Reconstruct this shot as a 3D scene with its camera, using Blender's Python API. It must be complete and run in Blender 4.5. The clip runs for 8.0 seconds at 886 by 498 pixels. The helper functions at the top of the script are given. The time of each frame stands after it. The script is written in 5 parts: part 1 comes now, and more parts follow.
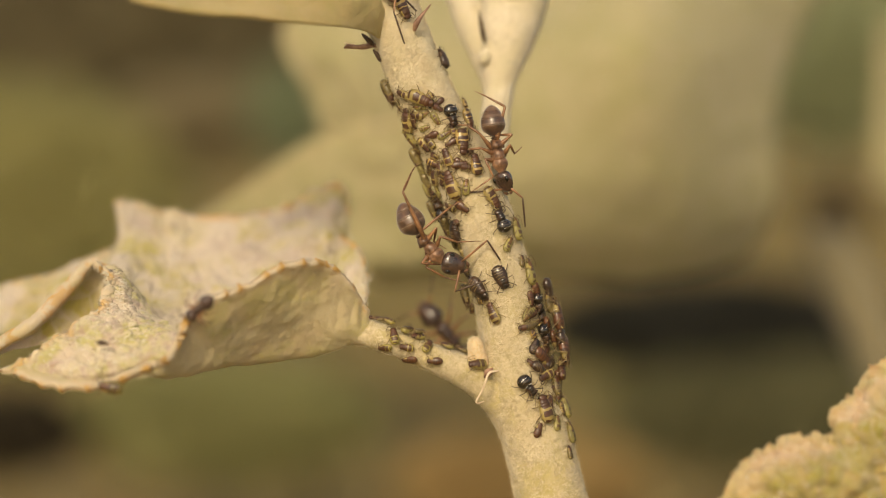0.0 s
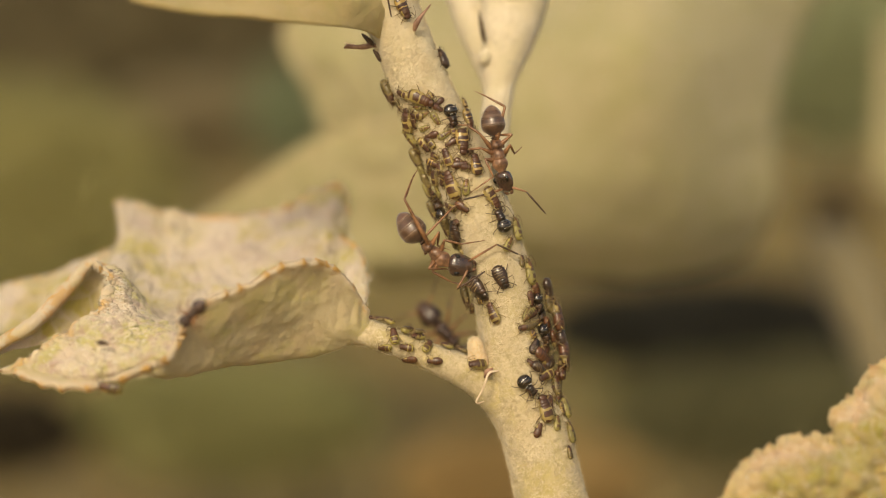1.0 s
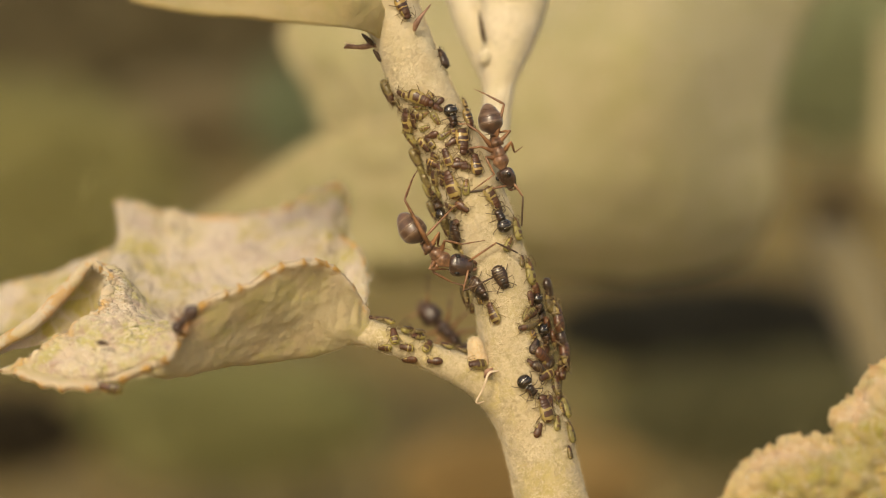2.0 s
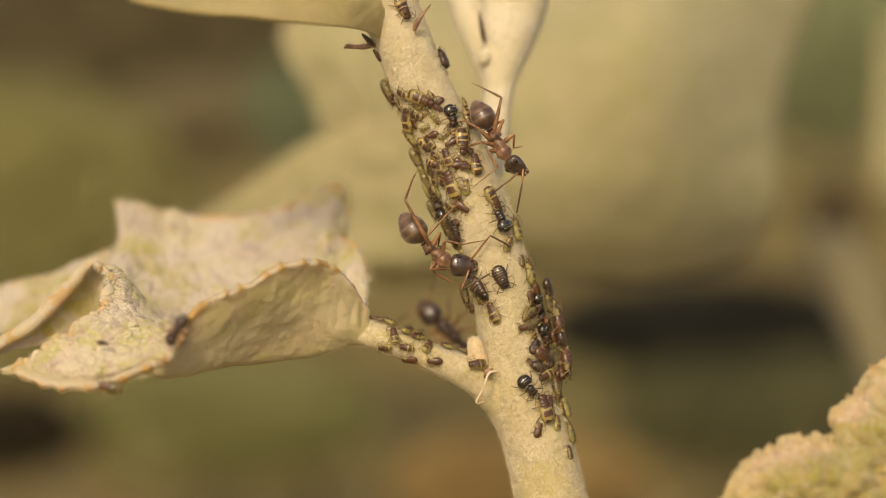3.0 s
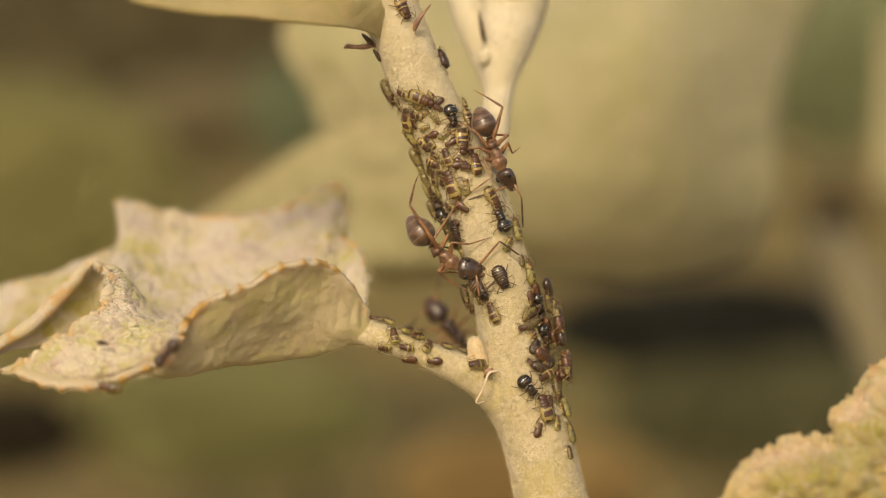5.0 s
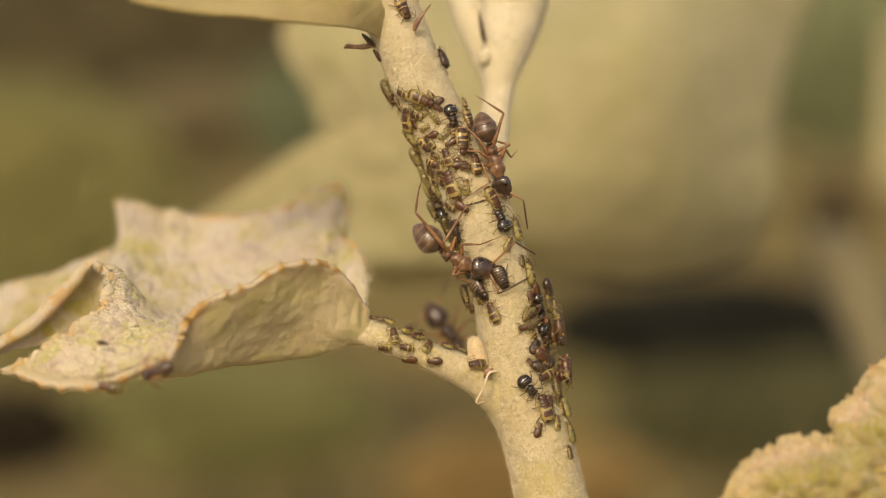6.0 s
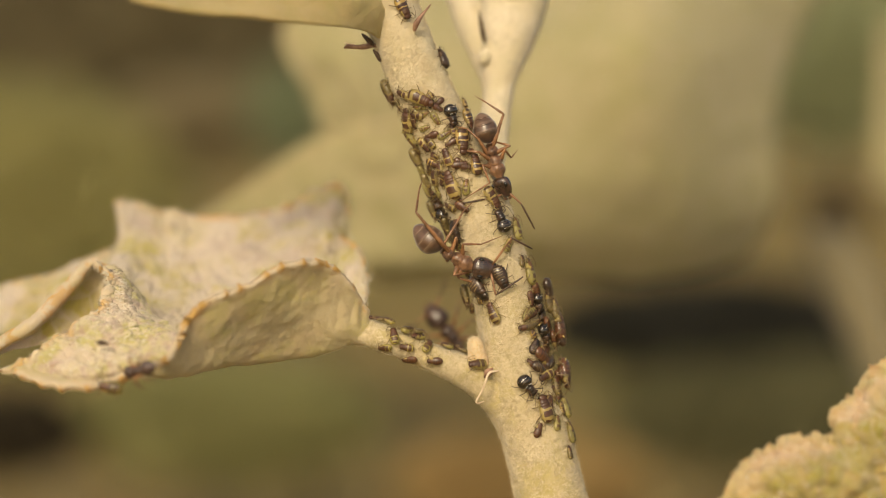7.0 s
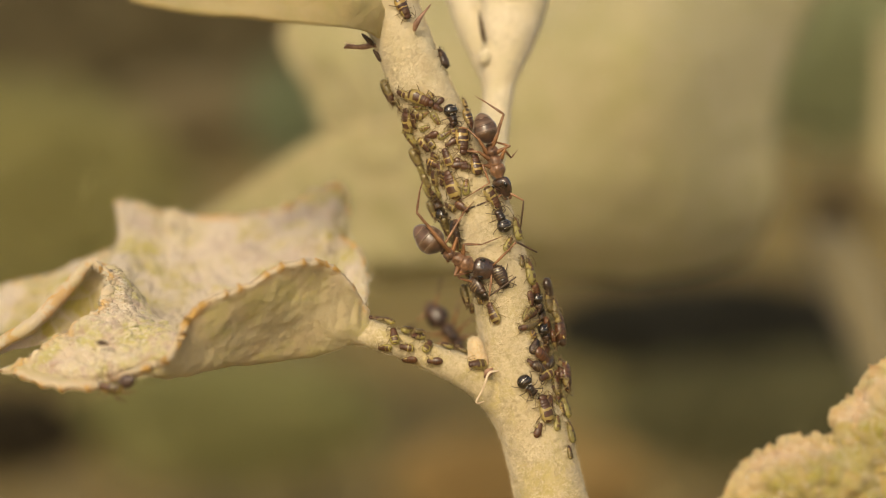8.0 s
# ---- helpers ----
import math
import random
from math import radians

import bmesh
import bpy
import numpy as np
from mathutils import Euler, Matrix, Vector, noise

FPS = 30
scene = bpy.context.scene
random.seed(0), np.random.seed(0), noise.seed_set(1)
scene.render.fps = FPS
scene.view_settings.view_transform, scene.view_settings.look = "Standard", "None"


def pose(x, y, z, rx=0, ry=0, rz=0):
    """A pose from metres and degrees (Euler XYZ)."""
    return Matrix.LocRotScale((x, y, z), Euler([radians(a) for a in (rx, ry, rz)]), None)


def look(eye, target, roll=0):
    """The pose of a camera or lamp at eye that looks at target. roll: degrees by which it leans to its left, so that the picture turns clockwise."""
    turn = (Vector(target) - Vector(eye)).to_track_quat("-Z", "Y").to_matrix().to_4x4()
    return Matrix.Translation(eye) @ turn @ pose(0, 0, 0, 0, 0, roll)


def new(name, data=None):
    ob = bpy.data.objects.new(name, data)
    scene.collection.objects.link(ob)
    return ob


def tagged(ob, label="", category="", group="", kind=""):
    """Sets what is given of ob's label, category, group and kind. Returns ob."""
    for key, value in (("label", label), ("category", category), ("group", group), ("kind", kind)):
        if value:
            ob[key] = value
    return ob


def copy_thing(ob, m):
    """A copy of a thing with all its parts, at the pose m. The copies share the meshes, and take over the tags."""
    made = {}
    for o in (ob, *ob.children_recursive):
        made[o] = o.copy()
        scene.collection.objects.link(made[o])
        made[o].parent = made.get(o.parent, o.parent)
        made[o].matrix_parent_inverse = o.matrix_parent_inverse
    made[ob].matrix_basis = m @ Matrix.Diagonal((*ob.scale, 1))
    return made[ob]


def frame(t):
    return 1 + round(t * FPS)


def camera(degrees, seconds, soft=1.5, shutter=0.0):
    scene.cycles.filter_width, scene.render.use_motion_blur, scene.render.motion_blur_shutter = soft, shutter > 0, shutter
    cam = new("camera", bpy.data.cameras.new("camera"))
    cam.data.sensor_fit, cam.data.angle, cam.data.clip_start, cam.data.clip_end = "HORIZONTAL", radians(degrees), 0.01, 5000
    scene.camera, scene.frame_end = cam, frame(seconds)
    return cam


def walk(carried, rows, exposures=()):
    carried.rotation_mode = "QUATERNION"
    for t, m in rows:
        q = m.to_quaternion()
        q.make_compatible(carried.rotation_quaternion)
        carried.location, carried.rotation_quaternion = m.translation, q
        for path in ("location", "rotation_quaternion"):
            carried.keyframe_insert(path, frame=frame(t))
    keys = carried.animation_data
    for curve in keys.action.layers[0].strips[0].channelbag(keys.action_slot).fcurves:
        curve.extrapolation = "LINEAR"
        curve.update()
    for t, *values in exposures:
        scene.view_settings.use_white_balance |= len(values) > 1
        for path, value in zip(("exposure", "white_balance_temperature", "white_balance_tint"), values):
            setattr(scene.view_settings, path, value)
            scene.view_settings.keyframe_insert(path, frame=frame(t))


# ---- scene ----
MM = 0.001
HEIGHT = 0.25           # the shoot's middle stands this far above the ground
TILT = radians(12)      # the camera looks down by this much
FOCUS = 0.0894
AHEAD = Vector((0, math.cos(TILT), -math.sin(TILT)))
UP = Vector((0, math.sin(TILT), math.cos(TILT)))


def at(x, y, z):
    """Millimetres from the middle of the shoot to world metres."""
    return Vector((x * MM, y * MM, HEIGHT + z * MM))


# ---- camera ----
cam = camera(30, 8.0, soft=1.1, shutter=0.5)
EYE = at(0, 0, 0) - AHEAD * 0.09144
walk(cam, [(0.0, look(EYE, at(0, 0, 0))), (8.0, look(EYE, at(0, 0, 0)))],
     exposures=[(0.0, 0.0, 8500, 6), (8.0, 0.0, 8500, 6)])
cam.data.dof.use_dof = True
cam.data.dof.focus_distance = FOCUS
cam.data.dof.aperture_fstop = 15

# ---- world and sun ----
SUN_UP, SUN_ROUND = radians(41), radians(196)    # elevation, compass from +y
world = bpy.data.worlds.new("sky")
scene.world = world
world.use_nodes = True
wn = world.node_tree.nodes
sky = wn.new("ShaderNodeTexSky")
sky.sky_type, sky.sun_disc = "NISHITA", False
sky.sun_elevation, sky.sun_rotation = SUN_UP, SUN_ROUND
sky.dust_density, sky.air_density = 3.0, 1.0
world.node_tree.links.new(sky.outputs[0], wn["Background"].inputs[0])
wn["Background"].inputs[1].default_value = 0.15
sun_data = bpy.data.lights.new("sun", "SUN")
sun_data.energy, sun_data.angle, sun_data.color = 2.1, radians(13), (1.0, 0.945, 0.84)
sun = new("sun", sun_data)
SUN_WAY = Vector((math.sin(SUN_ROUND) * math.cos(SUN_UP), math.cos(SUN_ROUND) * math.cos(SUN_UP), math.sin(SUN_UP)))
sun.matrix_basis = look(SUN_WAY, (0, 0, 0))


# ---- materials ----
def node(nt, kind, **values):
    n = nt.nodes.new(kind)
    for key, value in values.items():
        n.inputs[key.replace("_", " ")].default_value = value
    return n


def material(name, rough=0.7, sheen=0.0):
    m = bpy.data.materials.new(name)
    m.use_nodes = True
    nt = m.node_tree
    b = nt.nodes["Principled BSDF"]
    b.inputs["Roughness"].default_value = rough
    if rough > 0.8:
        b.inputs["Specular IOR Level"].default_value = 0.1
    if sheen:
        b.inputs["Sheen Weight"].default_value = sheen
        b.inputs["Sheen Roughness"].default_value = 0.5
    return m, nt, b


def noise_of(nt, scale, detail=4.0, rough=0.6, coord=None, kind="Object"):
    n = node(nt, "ShaderNodeTexNoise", Scale=scale, Detail=detail, Roughness=rough)
    if coord is None:
        coord = nt.nodes.new("ShaderNodeTexCoord").outputs[kind]
    nt.links.new(coord, n.inputs["Vector"])
    return n.outputs["Fac"]


def ramp_of(nt, fac, *stops):
    r = nt.nodes.new("ShaderNodeValToRGB")
    e = r.color_ramp.elements
    while len(e) < len(stops):
        e.new(0.5)
    for k, (p, c) in zip(e, stops):
        k.position, k.color = p, (*c, 1) if len(c) == 3 else c
    nt.links.new(fac, r.inputs[0])
    return r.outputs[0]


def mixed(nt, fac, a, b, mode="MIX"):
    m = nt.nodes.new("ShaderNodeMix")
    m.data_type, m.blend_type = "RGBA", mode
    for slot, v in ((0, fac), (6, a), (7, b)):
        if isinstance(v, bpy.types.NodeSocket):
            nt.links.new(v, m.inputs[slot])
        else:
            m.inputs[slot].default_value = v if slot == 0 else (*v, 1)
    return m.outputs[2]


def bump(nt, b, height, strength, distance):
    n = node(nt, "ShaderNodeBump", Strength=strength, Distance=distance)
    nt.links.new(height, n.inputs["Height"])
    nt.links.new(n.outputs[0], b.inputs["Normal"])


def attribute(nt, name):
    a = nt.nodes.new("ShaderNodeAttribute")
    a.attribute_name = name
    return a.outputs["Fac"]


def translucent(nt, b, colour, amount):
    """Lets some light through a thin blade."""
    out = nt.nodes["Material Output"]
    t = nt.nodes.new("ShaderNodeBsdfTranslucent")
    nt.links.new(colour, t.inputs[0])
    mix = nt.nodes.new("ShaderNodeMixShader")
    mix.inputs[0].default_value = amount
    nt.links.new(b.outputs[0], mix.inputs[1])
    nt.links.new(t.outputs[0], mix.inputs[2])
    nt.links.new(mix.outputs[0], out.inputs[0])


def felt_material(name, pale, deep, mottle, bumps=1.0, young=None, through_light=0.0):
    """Woolly bark: cream down over green bark."""
    m, nt, b = material(name, 0.85, 0.35)
    fine = noise_of(nt, 3600, 6, 0.75)
    broad = noise_of(nt, 520, 4, 0.6)
    c = ramp_of(nt, fine, (0.32, deep), (0.55, pale))
    c = mixed(nt, ramp_of(nt, broad, (0.44, (0, 0, 0)), (0.64, (1, 1, 1))), c, mottle)
    stain = noise_of(nt, 1500, 3, 0.6)
    c = mixed(nt, ramp_of(nt, stain, (0.55, (0, 0, 0)), (0.72, (0.6, 0.6, 0.6))), c, tuple(0.6 * q + 0.2 * r for q, r in zip(mottle, deep)))
    if young:           # paler down towards the growing tip
        xyz = nt.nodes.new("ShaderNodeSeparateXYZ")
        nt.links.new(nt.nodes.new("ShaderNodeTexCoord").outputs["Object"], xyz.inputs[0])
        run = node(nt, "ShaderNodeMapRange")
        run.inputs[1].default_value, run.inputs[2].default_value, run.inputs[4].default_value = 0.246, 0.262, 0.6
        nt.links.new(xyz.outputs[2], run.inputs[0])
        c = mixed(nt, run.outputs[0], c, young)
    nt.links.new(c, b.inputs["Base Color"])
    bump(nt, b, fine, 0.8 * bumps, 0.00012)
    if through_light:
        translucent(nt, b, c, through_light)
    return m


def leaf_material(name, outer, inner, rim, through_light=0.2, blotch=800):
    """A felted blade. outer and inner: the pale, green and pinkish colours of its smooth and its rugose face; rim: its scorched margin."""
    m, nt, b = material(name, 0.85, 0.3)
    fine = noise_of(nt, 3200, 6, 0.75)
    mid = noise_of(nt, blotch, 4, 0.6)
    patch = noise_of(nt, 420, 3, 0.55)
    broad = noise_of(nt, 190, 3, 0.6)

    def face(pale, green, pink):
        c = mixed(nt, ramp_of(nt, broad, (0.47, (0, 0, 0)), (0.62, (0.7, 0.7, 0.7))), pale, tuple(0.5 * q + 0.5 * r for q, r in zip(pale, green)))
        c = mixed(nt, ramp_of(nt, patch, (0.46, (0, 0, 0)), (0.58, (0.85, 0.85, 0.85))), c, green)
        c = mixed(nt, ramp_of(nt, mid, (0.50, (0, 0, 0)), (0.63, (0.7, 0.7, 0.7))), c, pink)
        return mixed(nt, ramp_of(nt, fine, (0.34, (0.5, 0.5, 0.5)), (0.50, (0, 0, 0))), c, tuple(0.5 * q + 0.5 * r for q, r in zip(green, pink)))
    warp = node(nt, "ShaderNodeTexNoise", Scale=500, Detail=2)
    bend = nt.nodes.new("ShaderNodeVectorMath")
    bend.operation = "MULTIPLY_ADD"
    where = nt.nodes.new("ShaderNodeTexCoord").outputs["Object"]
    nt.links.new(where, warp.inputs["Vector"])
    nt.links.new(warp.outputs["Color"], bend.inputs[0])
    bend.inputs[1].default_value = (0.0016, 0.0016, 0.0016)
    nt.links.new(where, bend.inputs[2])
    net = node(nt, "ShaderNodeTexVoronoi", Scale=620)
    net.feature = "DISTANCE_TO_EDGE"
    nt.links.new(bend.outputs[0], net.inputs["Vector"])
    veins = ramp_of(nt, net.outputs["Distance"], (0.0, (0.55, 0.55, 0.55)), (0.10, (0, 0, 0)))
    rugose = mixed(nt, veins, face(*inner), inner[0])
    c = mixed(nt, attribute(nt, "inside"), face(*outer), rugose)
    edge = attribute(nt, "rim")
    m1 = nt.nodes.new("ShaderNodeMath")
    m1.operation = "MULTIPLY"
    nt.links.new(edge, m1.inputs[0])
    nt.links.new(ramp_of(nt, noise_of(nt, 620, 3), (0.52, (0, 0, 0)), (0.60, (0.85, 0.85, 0.85))), m1.inputs[1])
    c = mixed(nt, edge, c, tuple(0.55 * q + 0.45 * r for q, r in zip(inner[0], (0.92, 0.74, 0.46))))
    c = mixed(nt, m1.outputs[0], c, rim)
    c = mixed(nt, attribute(nt, "tip"), c, tuple(0.92 * q for q in rim))
    nt.links.new(c, b.inputs["Base Color"])
    bump(nt, b, fine, 1.0, 0.00018)
    translucent(nt, b, c, through_light)
    return m


def plain_material(name, dark, light, scale, rough, bump_by=0.3, coat=0.0, reach=0.00005, sheen=0.0):
    m, nt, b = material(name, rough, sheen)
    f = noise_of(nt, scale, 4)
    nt.links.new(ramp_of(nt, f, (0.35, dark), (0.68, light)), b.inputs["Base Color"])
    bump(nt, b, f, bump_by, reach)
    if coat:
        b.inputs["Coat Weight"].default_value = coat
        b.inputs["Coat Roughness"].default_value = 0.12
    return m


BARK = felt_material("woolly_bark", (0.62, 0.505, 0.325), (0.39, 0.295, 0.16), (0.52, 0.415, 0.185), 1.3, (0.71, 0.61, 0.45))
PINK_FELT = ((0.88, 0.76, 0.63), (0.69, 0.585, 0.14), (0.71, 0.555, 0.49))
BLADE = leaf_material("felted_leaf", ((0.80, 0.67, 0.43), (0.70, 0.60, 0.27), (0.76, 0.60, 0.39)), PINK_FELT, (0.84, 0.49, 0.12), 0.38, 430)
# pink mottles: the leaf's own tone, plus crease shade put into the colour
BLADE_WOOL = leaf_material("woolly_leaf_face", PINK_FELT, ((0.84, 0.69, 0.54), (0.70, 0.62, 0.24), (0.62, 0.42, 0.35)), (0.86, 0.54, 0.18), 0.26, 1300)
BLADE_GREEN = leaf_material("yellow_green_leaf", ((0.83, 0.61, 0.38), (0.62, 0.48, 0.13), (0.74, 0.46, 0.27)), ((0.58, 0.45, 0.17), (0.41, 0.36, 0.055), (0.56, 0.35, 0.14)), (0.70, 0.40, 0.16), 0.28, 1100)
BLADE_TOP = leaf_material("olive_leaf_underside", ((0.70, 0.545, 0.26), (0.63, 0.51, 0.22), (0.68, 0.52, 0.245)), ((0.70, 0.545, 0.26), (0.63, 0.51, 0.22), (0.68, 0.52, 0.245)), (0.42, 0.27, 0.09), 0.34)
BACK_FELT = ((0.47, 0.402, 0.228), (0.385, 0.345, 0.163), (0.44, 0.37, 0.204))
BLADE_BACK = leaf_material("background_leaf", BACK_FELT, BACK_FELT, (0.40, 0.30, 0.13), 0.12, 500)
YOUNG_BARK = felt_material("young_woolly_bark", (0.70, 0.60, 0.445), (0.56, 0.46, 0.315), (0.63, 0.535, 0.355), 0.9)
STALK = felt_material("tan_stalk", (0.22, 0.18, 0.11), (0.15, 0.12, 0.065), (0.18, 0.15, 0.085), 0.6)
DOWN = plain_material("leaf_down", (0.61, 0.495, 0.31), (0.78, 0.675, 0.475), 420, 0.8)
WHITE_DOWN = plain_material("white_leaf_down", (0.78, 0.67, 0.52), (0.91, 0.83, 0.68), 900, 0.8)
WOOL = felt_material("lock_of_wool", (0.93, 0.84, 0.70), (0.84, 0.70, 0.59), (0.86, 0.75, 0.54), 0.1, None, 0.12)
ANT_BROWN = plain_material("ant_brown_shell", (0.050, 0.021, 0.011), (0.35, 0.175, 0.09), 1500, 0.42, 1.6, 0.25, 0.0001, 0.1)
ANT_DARK = plain_material("ant_dark_shell", (0.014, 0.008, 0.006), (0.085, 0.043, 0.028), 1500, 0.22, 1.5, 0.8, 0.0001, 0.06)
ANT_LEG = plain_material("ant_leg_shell", (0.11, 0.046, 0.019), (0.37, 0.18, 0.085), 2000, 0.40, 0.6, 0.2)
ANT_DUSK = plain_material("ant_dusky_shell", (0.036, 0.020, 0.016), (0.11, 0.060, 0.046), 3200, 0.38, 0.8, 0.4)
FEELER = plain_material("feeler_shell", (0.035, 0.018, 0.010), (0.10, 0.05, 0.024), 1800, 0.45, 0.2)


def gaster_material():
    """Brown plates with paler hind rims."""
    m, nt, b = material("ant_gaster_shell", 0.34)
    f = noise_of(nt, 1500, 4)
    c = ramp_of(nt, f, (0.32, (0.036, 0.017, 0.011)), (0.70, (0.16, 0.080, 0.045)))
    c = mixed(nt, ramp_of(nt, noise_of(nt, 650, 2), (0.50, (0, 0, 0)), (0.66, (0.6, 0.6, 0.6))), c, (0.30, 0.205, 0.135))
    xyz = nt.nodes.new("ShaderNodeSeparateXYZ")
    nt.links.new(nt.nodes.new("ShaderNodeTexCoord").outputs["Object"], xyz.inputs[0])
    run = node(nt, "ShaderNodeMapRange")
    run.inputs[1].default_value, run.inputs[2].default_value = 0.0, -0.002
    nt.links.new(xyz.outputs[0], run.inputs[0])
    o, w = (0, 0, 0), (0.32, 0.32, 0.32)
    band = ramp_of(nt, run.outputs[0], (0.24, o), (0.35, w), (0.38, o), (0.48, o), (0.575, w), (0.61, o), (0.70, o), (0.79, w), (0.83, o))
    c = mixed(nt, band, c, (0.36, 0.25, 0.165))
    b.inputs["Sheen Weight"].default_value, b.inputs["Sheen Roughness"].default_value = 0.3, 0.4
    nt.links.new(c, b.inputs["Base Color"])
    b.inputs["Coat Weight"].default_value = 0.6
    b.inputs["Coat Roughness"].default_value = 0.28
    bump(nt, b, f, 0.25, 0.00005)
    return m


ANT_GASTER = gaster_material()
EYE_BLACK = plain_material("eye_black", (0.008, 0.007, 0.006), (0.015, 0.012, 0.010), 3000, 0.2)


# ---- mesh makers ----
def spline(points, n):
    """n + 1 points along a smooth curve through the given ones."""
    p = np.array(points, float)
    p = np.vstack([2 * p[0] - p[1], p, 2 * p[-1] - p[-2]])
    m = len(p) - 3
    u = np.linspace(0, m, n + 1)
    k = np.minimum(u.astype(int), m - 1)
    f = (u - k)[:, None]
    a, b, c, d = p[k], p[k + 1], p[k + 2], p[k + 3]
    return 0.5 * (2 * b + (c - a) * f + (2 * a - 5 * b + 4 * c - d) * f ** 2 + (3 * b - a - 3 * c + d) * f ** 3)


def grid_faces(rows, cols, closed):
    out = []
    for i in range(rows - 1):
        for j in range(cols if closed else cols - 1):
            k = (j + 1) % cols
            out.append((i * cols + j, i * cols + k, (i + 1) * cols + k, (i + 1) * cols + j))
    return out


FRONT = np.array((0.0, -1.0, 0.0))


def sweep_frames(centres):
    """Tangent, side and front of each point of a path."""
    t = np.gradient(centres, axis=0)
    t /= np.linalg.norm(t, axis=1)[:, None]
    hint = np.tile(FRONT, (len(t), 1))
    near = np.abs(t @ FRONT) > 0.96
    hint[near] = (0.0, 0.0, 1.0)
    front = hint - (hint * t).sum(1)[:, None] * t
    front /= np.linalg.norm(front, axis=1)[:, None]
    side = np.cross(t, front)
    return t, side, front


def tube(points, radii, n=8, steps=0, rough=0.0, seed=0.0):
    """A tube along a path with rounded ends, in millimetres."""
    p = np.array(points, float)
    r = np.array(radii, float)
    if steps:
        q = spline(np.hstack([p, r[:, None]]), steps)
        p, r = q[:, :3], q[:, 3]
    t, side, front = sweep_frames(p)
    a = np.linspace(0, 2 * np.pi, n, endpoint=False)
    ring = side[:, None] * np.sin(a)[None, :, None] + front[:, None] * np.cos(a)[None, :, None]
    rr = np.repeat(r[:, None], n, 1)
    if rough:
        for i in range(len(p)):
            for j in range(n):
                w = Vector((p[i] + ring[i, j] * r[i])) + Vector((seed, 0, 0))
                rr[i, j] += rough * (noise.noise(w * 1.1) + 0.6 * noise.noise(w * 3.1) + 0.35 * noise.noise(w * 8.0))
    v = (p[:, None] + ring * rr[:, :, None]).reshape(-1, 3)
    v = np.vstack([v, p[0] - t[0] * r[0] * 0.5, p[-1] + t[-1] * r[-1] * 0.5])
    faces = grid_faces(len(p), n, True)
    e = len(p) * n
    for j in range(n):
        k = (j + 1) % n
        faces.append((e, k, j))
        faces.append((e + 1, e - n + j, e - n + k))
    return v, faces


def lathe(stations, n=16, steps=14):
    """A rounded body along x; stations of x, half width, half height, height of the middle."""
    s = spline(stations, steps)
    s[:, 1:3] = np.maximum(s[:, 1:3], 0.004)
    a = np.linspace(0, 2 * np.pi, n, endpoint=False)
    v = np.stack([np.repeat(s[:, :1], n, 1), s[:, 1:2] * np.cos(a), s[:, 3:4] + s[:, 2:3] * np.sin(a)], 2).reshape(-1, 3)
    faces = grid_faces(len(s), n, True)
    v = np.vstack([v, (s[0, 0], 0, s[0, 3]), (s[-1, 0], 0, s[-1, 3])])
    e = len(s) * n
    for j in range(n):
        k = (j + 1) % n
        faces.append((e, k, j))
        faces.append((e + 1, e - n + j, e - n + k))
    return v, faces


def joined(*geos):
    vs, fs, k = [], [], 0
    for v, f in geos:
        vs.append(v)
        fs += [tuple(i + k for i in face) for face in f]
        k += len(v)
    return np.vstack(vs), fs


def part(name, geo, mat, parent=None, label="", attributes=None):
    """One mesh object from millimetres; under a thing unless parent is None."""
    v, f = geo
    me = bpy.data.meshes.new(name)
    me.from_pydata((np.array(v) * MM).tolist(), [], f)
    me.materials.append(mat)
    me.shade_smooth()
    for key, values in (attributes or {}).items():
        me.attributes.new(key, "FLOAT", "POINT").data.foreach_set("value", np.array(values, np.float32))
    ob = new(name, me)
    if parent is not None:
        ob.parent = parent
    if label:
        tagged(ob, label)
    return ob


def thing(name, m, label, category, group="", kind=""):
    ob = new(name)
    ob.empty_display_size = 0.002
    ob.matrix_basis = m
    return tagged(ob, label, category, group, kind)


def grid_normals(g):
    du, dv = np.gradient(g, axis=0), np.gradient(g, axis=1)
    n = np.cross(du, dv)
    return n / np.maximum(np.linalg.norm(n, axis=2), 1e-9)[:, :, None]


